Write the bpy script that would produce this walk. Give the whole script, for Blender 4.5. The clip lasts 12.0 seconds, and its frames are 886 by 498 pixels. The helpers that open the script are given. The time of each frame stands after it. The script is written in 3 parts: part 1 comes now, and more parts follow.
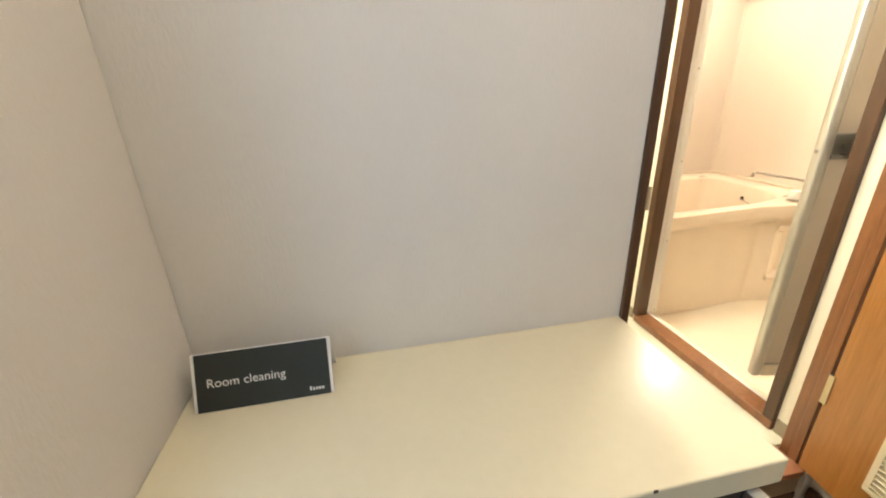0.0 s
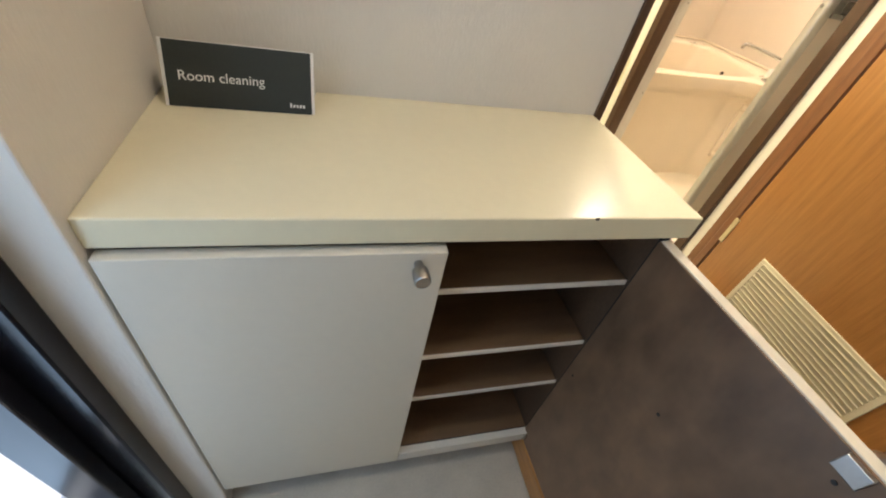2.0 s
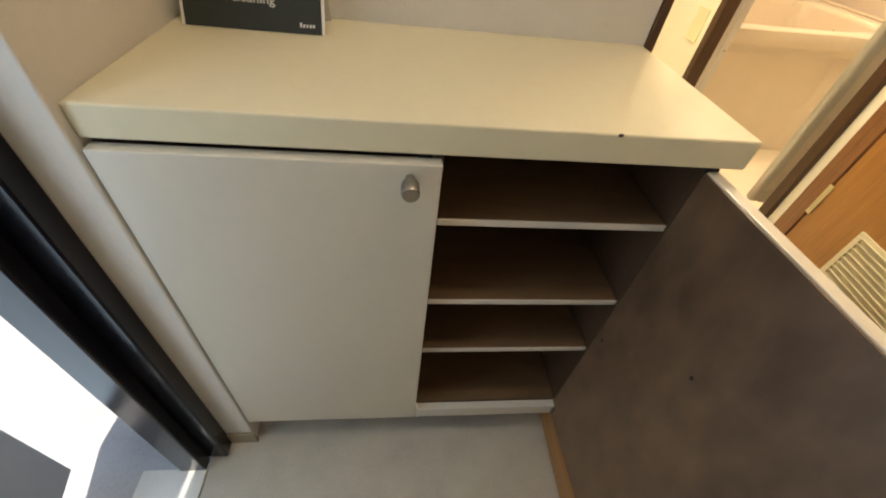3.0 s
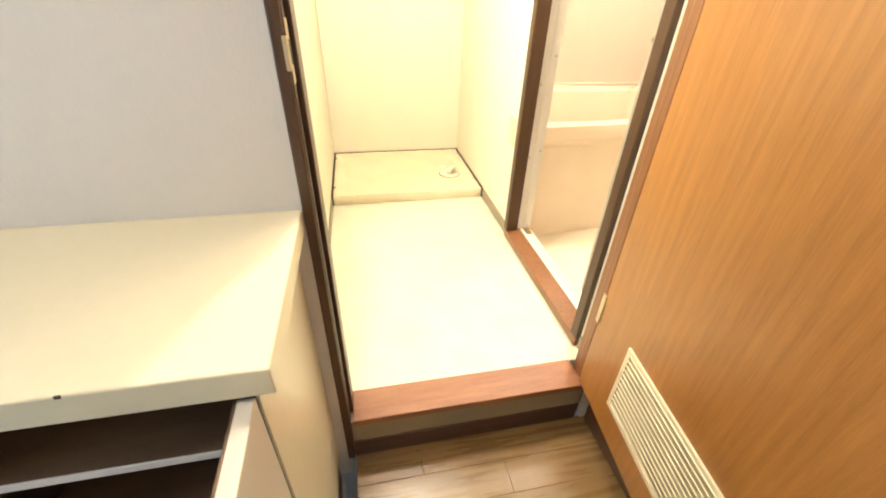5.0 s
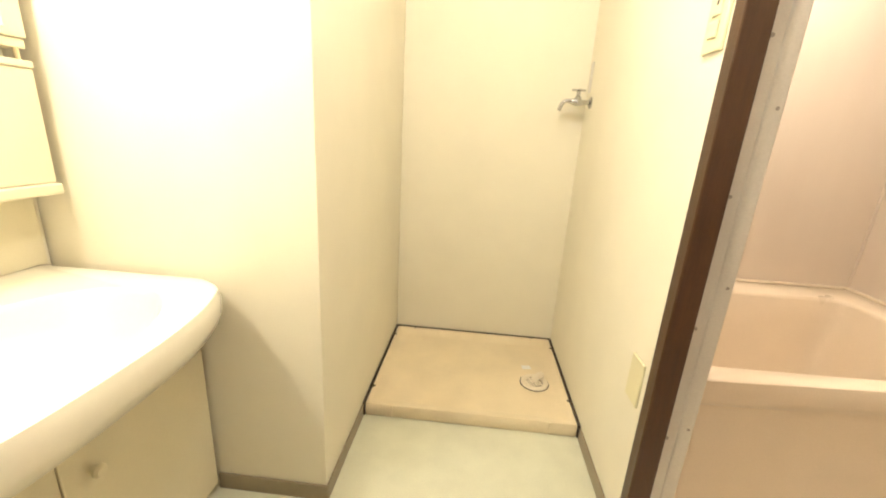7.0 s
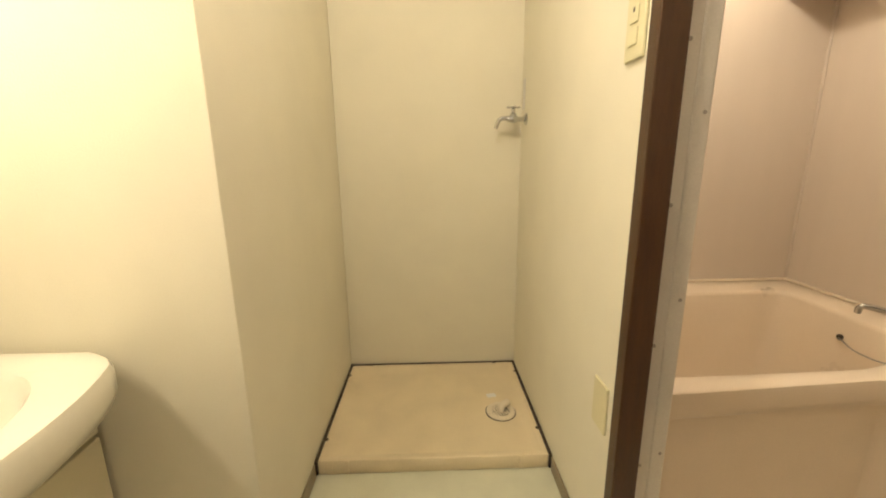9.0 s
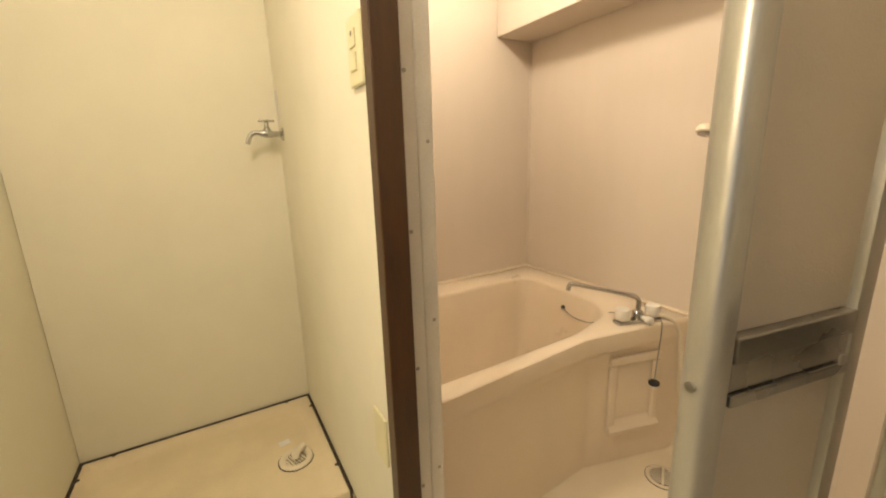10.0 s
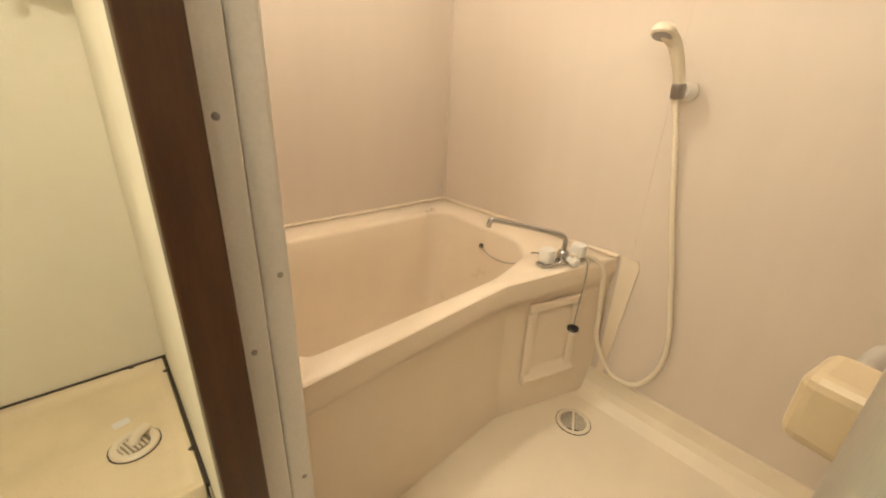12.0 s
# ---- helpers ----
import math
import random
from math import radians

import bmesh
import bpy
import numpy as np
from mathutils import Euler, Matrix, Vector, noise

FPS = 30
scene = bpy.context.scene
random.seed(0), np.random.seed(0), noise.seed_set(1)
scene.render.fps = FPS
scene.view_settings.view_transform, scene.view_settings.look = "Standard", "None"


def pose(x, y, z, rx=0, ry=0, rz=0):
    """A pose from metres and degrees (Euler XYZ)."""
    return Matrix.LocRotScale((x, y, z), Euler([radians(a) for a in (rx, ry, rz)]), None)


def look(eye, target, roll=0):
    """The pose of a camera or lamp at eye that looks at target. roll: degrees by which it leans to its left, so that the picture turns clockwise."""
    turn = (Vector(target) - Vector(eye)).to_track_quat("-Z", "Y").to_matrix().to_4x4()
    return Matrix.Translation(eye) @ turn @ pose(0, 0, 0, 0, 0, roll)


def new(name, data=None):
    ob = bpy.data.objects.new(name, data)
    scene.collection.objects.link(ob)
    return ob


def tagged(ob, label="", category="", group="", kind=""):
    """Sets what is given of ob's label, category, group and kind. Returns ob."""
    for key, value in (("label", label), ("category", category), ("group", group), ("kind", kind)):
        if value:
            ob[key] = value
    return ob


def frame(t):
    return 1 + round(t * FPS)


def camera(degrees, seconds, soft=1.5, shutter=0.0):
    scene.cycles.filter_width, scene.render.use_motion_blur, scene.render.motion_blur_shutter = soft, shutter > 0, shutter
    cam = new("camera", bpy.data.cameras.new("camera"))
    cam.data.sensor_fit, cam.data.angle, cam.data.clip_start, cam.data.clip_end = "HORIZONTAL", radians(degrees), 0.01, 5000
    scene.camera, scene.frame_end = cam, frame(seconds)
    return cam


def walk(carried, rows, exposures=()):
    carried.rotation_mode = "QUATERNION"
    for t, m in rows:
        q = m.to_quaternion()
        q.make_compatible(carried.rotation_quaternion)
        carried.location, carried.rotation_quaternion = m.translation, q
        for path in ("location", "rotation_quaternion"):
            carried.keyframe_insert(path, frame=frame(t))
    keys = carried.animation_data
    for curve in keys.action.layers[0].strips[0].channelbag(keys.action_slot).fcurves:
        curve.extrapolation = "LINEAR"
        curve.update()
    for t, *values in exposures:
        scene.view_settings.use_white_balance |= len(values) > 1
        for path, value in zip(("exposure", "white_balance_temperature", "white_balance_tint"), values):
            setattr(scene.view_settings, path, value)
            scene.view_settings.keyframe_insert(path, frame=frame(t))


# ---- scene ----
cam = camera(96.6, 12.0, soft=2.0)
PATH = [
    (0, (-0.412, -0.49, 1.052), (-0.065, 1.339, 0.32), -2.1),
    (0.5, (-0.458, -0.503, 1.022), (0.071, 1.217, 0.148), 4.5),
    (1, (-0.511, -0.532, 0.98), (-0.125, 1.076, -0.144), 7.1),
    (1.5, (-0.486, -0.566, 0.932), (0.085, 0.873, -0.334), 12.4),
    (2, (-0.475, -0.583, 0.911), (0.069, 0.813, -0.414), 13.2),
    (2.5, (-0.428, -0.611, 0.854), (-0.081, 0.801, -0.519), 11.2),
    (2.7, (-0.405, -0.628, 0.827), (-0.151, 0.763, -0.588), 10.2),
    (4.3, (-0.186, -0.615, 0.84), (0.231, 0.942, -0.345), -3.0),
    (4.5, (-0.097, -0.588, 0.85), (0.378, 0.96, -0.323), -1.1),
    (5, (0.174, -0.517, 0.946), (0.534, 1.113, -0.155), 2.0),
    (5.5, (0.266, -0.416, 0.957), (0.524, 1.255, -0.111), 1.5),
    (6, (0.306, -0.216, 1.007), (0.471, 1.569, 0.12), 3.1),
    (6.5, (0.322, -0.02, 1.017), (0.407, 1.79, 0.17), 5.1),
    (7, (0.355, 0.136, 1.03), (0.217, 2.051, 0.47), 3.4),
    (7.2, (0.368, 0.167, 1.039), (0.187, 2.089, 0.519), 1.7),
    (8.8, (0.389, 0.229, 1.058), (0.336, 2.169, 0.574), -0.7),
    (9, (0.403, 0.228, 1.034), (0.461, 2.176, 0.585), -0.6),
    (9.5, (0.485, 0.286, 1.074), (1.125, 2.131, 0.642), -0.4),
    (10, (0.532, 0.285, 1.075), (1.513, 1.972, 0.634), -1.7),
    (10.5, (0.565, 0.329, 1.074), (1.622, 1.957, 0.59), 0.7),
    (11, (0.688, 0.431, 1.046), (2.0, 1.844, 0.516), -0.7),
    (11.5, (0.735, 0.489, 1.004), (1.995, 1.915, 0.388), 1.4),
    (12, (0.749, 0.492, 0.979), (1.994, 1.864, 0.228), 2.8),
]


# ---- exposure, world, lights ----
EXPOSURES = [(0.0, 1.0, 6100, 10), (0.5, 0.8, 6300, 10), (1.0, 0.82, 6100, 10), (2.0, 0.85, 6250, 10), (2.5, 0.45, 7400, 10), (4.3, 1.6, 6800, 10), (5.0, 1.4, 6150, 10), (5.5, 1.2, 6000, 10), (6.5, 0.8, 5900, 10), (7.2, 0.35, 6100, 10), (8.8, -0.3, 6500, 10), (10.0, -0.2, 6700, 10), (12.0, 0.05, 6300, 10)]
walk(cam, [(t, look(eye, target, roll)) for t, eye, target, roll in PATH], EXPOSURES)

world = bpy.data.worlds.new("world")
scene.world = world
world.use_nodes = True
wn = world.node_tree.nodes
sky = wn.new("ShaderNodeTexSky")
sky.sky_type, sky.sun_disc = "NISHITA", False
sky.sun_elevation, sky.sun_rotation = radians(48), radians(184)
world.node_tree.links.new(sky.outputs[0], wn["Background"].inputs[0])
wn["Background"].inputs[1].default_value = 0.12


def lamp(name, kind, energy, colour, m, size=0.1, size_y=None, spread=None):
    data = bpy.data.lights.new(name, kind)
    data.energy, data.color = energy, colour
    if kind == "AREA":
        data.shape, data.size = "RECTANGLE", size
        data.size_y = size_y or size
        if spread:
            data.spread = spread
    elif kind == "POINT":
        data.shadow_soft_size = size
    else:
        data.angle = size
    ob = new(name, data)
    ob.matrix_world = m
    return ob


# daylight through the entrance door ajar, the vanity's lamp, the ceiling lamps of washroom and bathroom
lamp("daylight", "AREA", 2.3, (0.56, 0.76, 1.0), look((-0.86, -0.45, 0.75), (0.0, -0.47, 0.6)), 0.26, 1.7)
lamp("vanity_light", "AREA", 7.0, (1.0, 0.88, 0.69), look((-0.54, 0.56, 1.50), (0.45, 0.85, 0.85)), 0.50, 0.08)
lamp("washroom_light", "POINT", 27.0, (1.0, 0.87, 0.69), pose(0.33, 0.70, 1.97), 0.035)
lamp("bathroom_light", "POINT", 23.0, (1.0, 0.86, 0.67), pose(1.38, 1.38, 1.95), 0.05)
# added fill for the hall walls and worktop, no known lamp here
lamp("hall_fill_light", "POINT", 7.2, (1.0, 0.88, 0.74), pose(-0.05, -0.43, 1.97), 0.08)
lamp("sun", "SUN", 5.0, (1.0, 0.97, 0.92), look((-0.07, -0.9, 1.0), (0, 0, 0)), radians(0.5))


# ---- materials ----
def material(name, colour, rough=0.5, metal=0.0, vary=0.06, scale=6.0, bump=0.0, fine=180.0, stretch=(1, 1, 1), coat=0.0, stain=None, random=0.0, gloss=0.07):
    m = bpy.data.materials.new(name)
    m.use_nodes = True
    n, l = m.node_tree.nodes, m.node_tree.links
    b = n["Principled BSDF"]
    co = n.new("ShaderNodeTexCoord")
    mp = n.new("ShaderNodeMapping")
    mp.inputs["Scale"].default_value = stretch
    l.new(co.outputs["Object"], mp.inputs[0])
    big = n.new("ShaderNodeTexNoise")
    big.inputs["Scale"].default_value, big.inputs["Detail"].default_value = scale, 6
    l.new(mp.outputs[0], big.inputs["Vector"])
    small = n.new("ShaderNodeTexNoise")
    small.inputs["Scale"].default_value, small.inputs["Detail"].default_value = fine, 3
    l.new(mp.outputs[0], small.inputs["Vector"])
    ramp = n.new("ShaderNodeValToRGB")
    dark = stain or tuple(c * (1 - 2.2 * vary) for c in colour)
    ramp.color_ramp.elements[0].position, ramp.color_ramp.elements[1].position = 0.32, 0.68
    ramp.color_ramp.elements[0].color = (*dark, 1)
    ramp.color_ramp.elements[1].color = (*[min(1, c * (1 + vary)) for c in colour], 1)
    mix = n.new("ShaderNodeMath")
    mix.operation = "MULTIPLY_ADD"
    mix.inputs[1].default_value = 0.35
    l.new(small.outputs[0], mix.inputs[0])
    half = n.new("ShaderNodeMath")
    half.operation = "MULTIPLY"
    half.inputs[1].default_value = 0.65
    l.new(big.outputs[0], half.inputs[0])
    l.new(half.outputs[0], mix.inputs[2])
    value = mix.outputs[0]
    if random:
        info = n.new("ShaderNodeObjectInfo")
        r = n.new("ShaderNodeMath")
        r.operation = "MULTIPLY_ADD"
        r.inputs[1].default_value, r.inputs[2].default_value = random, -random / 2
        l.new(info.outputs["Random"], r.inputs[0])
        add = n.new("ShaderNodeMath")
        l.new(value, add.inputs[0])
        l.new(r.outputs[0], add.inputs[1])
        value = add.outputs[0]
    l.new(value, ramp.inputs[0])
    l.new(ramp.outputs[0], b.inputs["Base Color"])
    rr = n.new("ShaderNodeMapRange")
    rr.inputs["To Min"].default_value, rr.inputs["To Max"].default_value = max(0.02, rough - gloss), min(1, rough + gloss)
    l.new(big.outputs[0], rr.inputs["Value"])
    l.new(rr.outputs[0], b.inputs["Roughness"])
    b.inputs["Metallic"].default_value = metal
    b.inputs["Coat Weight"].default_value = coat
    b.inputs["Coat Roughness"].default_value = 0.12
    if bump:
        bp = n.new("ShaderNodeBump")
        bp.inputs["Strength"].default_value, bp.inputs["Distance"].default_value = bump, 0.002
        l.new(small.outputs[0], bp.inputs["Height"])
        l.new(bp.outputs[0], b.inputs["Normal"])
    return m


def wood(name, light, dark, scale=9.0, stretch=(9, 9, 1), rough=0.4, coat=0.2, random=0.0):
    m = material(name, light, rough, 0, 0.1, scale, 0.15, 60, stretch, coat, dark, random)
    return m


WALL_HALL = material("hall_wallpaper", (0.69, 0.665, 0.615), 0.85, 0, 0.02, 5, 0.22, 240, (1, 1, 0.35))
WALL_WASH = material("washroom_wallpaper", (0.80, 0.755, 0.615), 0.85, 0, 0.02, 5, 0.35, 260)
CEILING = material("ceiling_paper", (0.78, 0.76, 0.70), 0.9, 0, 0.02, 5, 0.3, 240)
VINYL = material("pale_green_vinyl", (0.64, 0.64, 0.50), 0.38, 0, 0.05, 9, 0.1, 220)
GENKAN = material("entrance_vinyl", (0.50, 0.47, 0.41), 0.45, 0, 0.07, 14, 0.15, 160)
CONCRETE = material("concrete", (0.50, 0.51, 0.53), 0.85, 0, 0.1, 7, 0.5, 120)
BATH_WALL = material("bath_panel", (0.66, 0.58, 0.49), 0.42, 0, 0.012, 5, 0.12, 300, (3, 3, 0.3))
BATH_TUB = material("bath_plastic", (0.81, 0.70, 0.55), 0.30, 0, 0.03, 4, 0.04, 200, (1, 1, 1), 0.15)
BATH_FLOOR = material("bath_floor_plastic", (0.81, 0.72, 0.56), 0.38, 0, 0.03, 6, 0.1, 260)
PAN = material("pan_plastic", (0.77, 0.66, 0.46), 0.4, 0, 0.05, 7, 0.1, 240)
CREAM = material("cream_laminate", (0.73, 0.67, 0.485), 0.22, 0, 0.01, 60, 0.0, 400, (1, 1, 1), 0.0, None, 0.0, 0.01)
CREAM.node_tree.nodes["Principled BSDF"].inputs["Specular IOR Level"].default_value = 0.14
DOOR_WHITE = material("cabinet_white", (0.64, 0.595, 0.50), 0.3, 0, 0.01, 50, 0.0, 300, (1, 1, 1), 0.0, None, 0.0, 0.02)
DARK_LAM = material("brown_inner_laminate", (0.085, 0.048, 0.025), 0.5, 0, 0.16, 5, 0.12, 150, (1, 1, 0.5))
# inner laminate with stains, its tone raised to paint in the entrance daylight
DOOR_INNER = material("stained_daylit_door_face", (0.22, 0.128, 0.070), 0.42, 0, 0.16, 3.6, 0.12, 22, (1, 1, 0.6), 0.0, (0.080, 0.045, 0.025))
SHELF_LAM = material("shelf_laminate", (0.15, 0.088, 0.045), 0.45, 0, 0.12, 8, 0.1, 150, (1, 4, 4))
EDGE_BAND = material("pale_edge_band", (0.66, 0.63, 0.57), 0.4, 0, 0.03)
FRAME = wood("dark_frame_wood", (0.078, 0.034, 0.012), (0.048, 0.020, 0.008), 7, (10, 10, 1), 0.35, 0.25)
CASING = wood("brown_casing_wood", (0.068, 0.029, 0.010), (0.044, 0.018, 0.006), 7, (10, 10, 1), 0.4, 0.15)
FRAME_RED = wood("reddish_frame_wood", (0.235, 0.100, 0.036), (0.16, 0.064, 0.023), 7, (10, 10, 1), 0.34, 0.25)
FRAME_BLACK = material("black_steel", (0.008, 0.008, 0.012), 0.2, 0.0, 0.1, 8, 0.05, 200)
FRAME_BLACK.node_tree.nodes["Principled BSDF"].inputs["Specular IOR Level"].default_value = 0.3
DOOR_WOOD = wood("orange_door_wood", (0.36, 0.165, 0.040), (0.28, 0.120, 0.028), 11, (8, 8, 0.45), 0.36, 0.25)
PLANK = wood("floor_plank_wood", (0.24, 0.145, 0.052), (0.185, 0.107, 0.038), 8, (0.7, 9, 9), 0.28, 0.35, 0.04)
STEP_WOOD = wood("step_edge_wood", (0.52, 0.25, 0.07), (0.38, 0.16, 0.04), 6, (9, 1, 9), 0.35, 0.25)
SILL_WOOD = wood("sill_wood", (0.30, 0.135, 0.066), (0.21, 0.085, 0.040), 6, (1, 10, 10), 0.42, 0.0)
GRILLE = material("cream_grille", (0.72, 0.66, 0.47), 0.42, 0, 0.03)
ALU = material("brushed_aluminium", (0.58, 0.56, 0.51), 0.34, 0.7, 0.05, 6, 0.03, 220, (6, 6, 0.6))
ALU_WHITE = material("pale_aluminium", (0.72, 0.70, 0.65), 0.42, 0.3, 0.05, 6, 0.02, 220)
ALU_DARK = material("grooved_aluminium", (0.42, 0.41, 0.385), 0.28, 0.95, 0.05, 6, 0.03, 220)
CHROME = material("chrome", (0.55, 0.55, 0.54), 0.11, 1.0, 0.03)
NICKEL = material("brushed_nickel", (0.38, 0.36, 0.34), 0.3, 1.0, 0.04)
BRASS = material("worn_brass", (0.66, 0.56, 0.36), 0.4, 0.8, 0.1)
BLACK = material("black_rubber", (0.012, 0.011, 0.010), 0.5, 0, 0.1)
GAP = material("dark_gap", (0.06, 0.045, 0.03), 0.7, 0, 0.2, 30)
BASE = material("grey_brown_skirting", (0.30, 0.25, 0.17), 0.5, 0, 0.05)
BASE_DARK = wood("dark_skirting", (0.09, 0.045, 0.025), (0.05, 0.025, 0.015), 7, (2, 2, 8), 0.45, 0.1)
PORCELAIN = material("cream_resin", (0.82, 0.79, 0.68), 0.18, 0, 0.015, 4, 0, 100, (1, 1, 1), 0.3)
VANITY = material("vanity_laminate", (0.74, 0.685, 0.50), 0.32, 0, 0.02, 4, 0.04, 200)
PLASTIC = material("cream_plastic", (0.78, 0.70, 0.55), 0.35, 0, 0.02)
PLATE = material("switch_plastic", (0.72, 0.67, 0.44), 0.4, 0, 0.03)
WHITE_PL = material("white_plastic", (0.80, 0.77, 0.70), 0.35, 0, 0.02)
FROST = material("frosted_panel", (0.68, 0.60, 0.49), 0.45, 0, 0.02, 4, 0.3, 320)
CARD_DARK = material("dark_card", (0.022, 0.028, 0.024), 0.55, 0, 0.08)
CARD_WHITE = material("white_card", (0.80, 0.79, 0.77), 0.6, 0, 0.02)
INK = material("white_ink", (0.75, 0.75, 0.72), 0.6, 0, 0.01)
# beige plastic with the shade on the handle block mixed into its colour
HANDLE = material("shaded_handle_plastic", (0.52, 0.41, 0.26), 0.45, 0, 0.04)
MIRROR = material("mirror_silver", (0.88, 0.88, 0.88), 0.03, 1.0, 0.0)
LEAF = material("pale_blue_steel", (0.42, 0.46, 0.52), 0.4, 0, 0.04)

GLOW = bpy.data.materials.new("lamp_diffuser")
GLOW.use_nodes = True
GLOW.node_tree.nodes["Principled BSDF"].inputs["Emission Color"].default_value = (1.0, 0.86, 0.64, 1)
GLOW.node_tree.nodes["Principled BSDF"].inputs["Emission Strength"].default_value = 6.0
GLOW.node_tree.nodes["Principled BSDF"].inputs["Base Color"].default_value = (0.8, 0.78, 0.7, 1)

# ---- mesh helpers ----
ORIGIN = {}


def thing(name, at=(0, 0, 0), label="", category="", group="", kind=""):
    ob = new(name)
    ob.empty_display_size = 0.05
    ob.location = at
    ORIGIN[ob] = Vector(at)
    return tagged(ob, label, category, group, kind)


def part(name, bm, mat, parent=None, label="", smooth=None):
    """Links a bmesh given in world places as one mesh object under a thing or part."""
    org = ORIGIN.get(parent, Vector())
    bmesh.ops.translate(bm, verts=bm.verts, vec=-org)
    me = bpy.data.meshes.new(name)
    bmesh.ops.recalc_face_normals(bm, faces=bm.faces)
    bm.to_mesh(me)
    bm.free()
    me.materials.append(mat)
    if smooth is not None:
        me.shade_smooth()
        me.set_sharp_from_angle(angle=radians(smooth))
    ob = new(name, me)
    if parent:
        ob.parent = parent
        ORIGIN[ob] = org
    if label:
        ob["label"] = label
    return ob


def structure(name, bm, mat, label="", category="wall", smooth=None):
    return tagged(part(name, bm, mat, None, "", smooth), label, category, "", "structure")


def add_box(bm, a, b, bevel=0.0, m=None, seg=2):
    """A box between two corners, bevelled, added to bm."""
    lo = [min(p, q) for p, q in zip(a, b)]
    hi = [max(p, q) for p, q in zip(a, b)]
    made = bmesh.ops.create_cube(bm, size=1)["verts"]
    for v in made:
        v.co = Vector([lo[i] + (v.co[i] + 0.5) * (hi[i] - lo[i]) for i in range(3)])
    if bevel:
        edges = list({e for v in made for e in v.link_edges})
        out = bmesh.ops.bevel(bm, geom=edges, offset=bevel, segments=seg, profile=0.5, affect="EDGES")
        made = list({v for f in out["faces"] for v in f.verts} | {v for v in made if v.is_valid})
    if m is not None:
        bmesh.ops.transform(bm, matrix=m, verts=made)
    return bm


def box(a, b, bevel=0.0, m=None, seg=2):
    return add_box(bmesh.new(), a, b, bevel, m, seg)


def boxes(*pairs, bevel=0.0, m=None):
    bm = bmesh.new()
    for a, b in pairs:
        add_box(bm, a, b, bevel, m)
    return bm


def add_lathe(bm, profile, m, n=24):
    """Turns (radius, height) pairs round z, placed by m; the ends are closed."""
    rings = []
    for r, h in profile:
        rings.append([bm.verts.new(m @ Vector((r * math.cos(2 * math.pi * i / n), r * math.sin(2 * math.pi * i / n), h))) for i in range(n)])
    for p, q in zip(rings, rings[1:]):
        for i in range(n):
            bm.faces.new((p[i], p[(i + 1) % n], q[(i + 1) % n], q[i]))
    bm.faces.new(rings[0])
    bm.faces.new(rings[-1])
    return bm


def lathe(profile, m, n=24):
    return add_lathe(bmesh.new(), profile, m, n)


def spline(points, per=8):
    """Points along a smooth line through the given ones."""
    p = [Vector(q) for q in points]
    p = [2 * p[0] - p[1]] + p + [2 * p[-1] - p[-2]]
    out = []
    for i in range(1, len(p) - 2):
        for k in range(per):
            t = k / per
            out.append(0.5 * (2 * p[i] + (p[i + 1] - p[i - 1]) * t + (2 * p[i - 1] - 5 * p[i] + 4 * p[i + 1] - p[i + 2]) * t * t + (3 * p[i] - p[i - 1] - 3 * p[i + 1] + p[i + 2]) * t ** 3))
    return out + [p[-2]]


def add_tube(bm, points, radius, n=12, flat=1.0):
    """A round tube along points; radius is a number or one for each point."""
    pts = [Vector(q) for q in points]
    side, rings = None, []
    for i, c in enumerate(pts):
        d = (pts[min(i + 1, len(pts) - 1)] - pts[max(i - 1, 0)]).normalized()
        if side is None:
            side = d.orthogonal().normalized()
        side = (side - d * side.dot(d)).normalized()
        up = d.cross(side)
        r = radius[i] if isinstance(radius, (list, tuple)) else radius
        rings.append([bm.verts.new(c + r * (math.cos(2 * math.pi * k / n) * side + flat * math.sin(2 * math.pi * k / n) * up)) for k in range(n)])
    for p, q in zip(rings, rings[1:]):
        for k in range(n):
            bm.faces.new((p[k], p[(k + 1) % n], q[(k + 1) % n], q[k]))
    bm.faces.new(rings[0])
    bm.faces.new(rings[-1])
    return bm


def tube(points, radius, n=12, flat=1.0):
    return add_tube(bmesh.new(), points, radius, n, flat)


def loft(rings, close_first=True, close_last=True):
    """Joins closed rings of equal length into one skin."""
    bm = bmesh.new()
    made = [[bm.verts.new(p) for p in r] for r in rings]
    for p, q in zip(made, made[1:]):
        for i in range(len(p)):
            j = (i + 1) % len(p)
            bm.faces.new((p[i], p[j], q[j], q[i]))
    if close_first:
        bm.faces.new(made[0])
    if close_last:
        bm.faces.new(made[-1])
    return bm


# ---- large structure: entrance hall ----
GZ, HZ, TOP = -0.25, -0.17, 2.12
structure("wall_hall_north", boxes(((-0.90, 0.126, GZ), (0.068, 0.165, TOP)), ((0.068, 0.126, 1.93), (0.775, 0.165, TOP)), ((0.775, 0.126, HZ), (0.88, 0.165, TOP))), WALL_HALL, "pale grey textured wallpaper wall behind the shoe cabinet")
structure("wall_entrance_stub", box((-0.87, -0.235, GZ), (-0.72, 0.124, TOP), 0.003), WALL_HALL, "short pale wallpapered wall beside the shoe cabinet")
structure("wall_entrance", boxes(((-0.90, -1.75, GZ), (-0.80, -1.16, TOP)), ((-0.90, -1.16, 1.80), (-0.80, -0.237, TOP))), WALL_HALL, "pale wall around the entrance door")
structure("wall_hall_south", box((-0.90, -1.83, GZ), (0.88, -1.752, TOP)), WALL_HALL, "pale grey wallpaper wall across the hall")
structure("wall_hall_east", box((0.80, -1.75, HZ), (0.88, 0.124, TOP)), WALL_HALL, "pale grey wallpaper wall behind the wooden door")
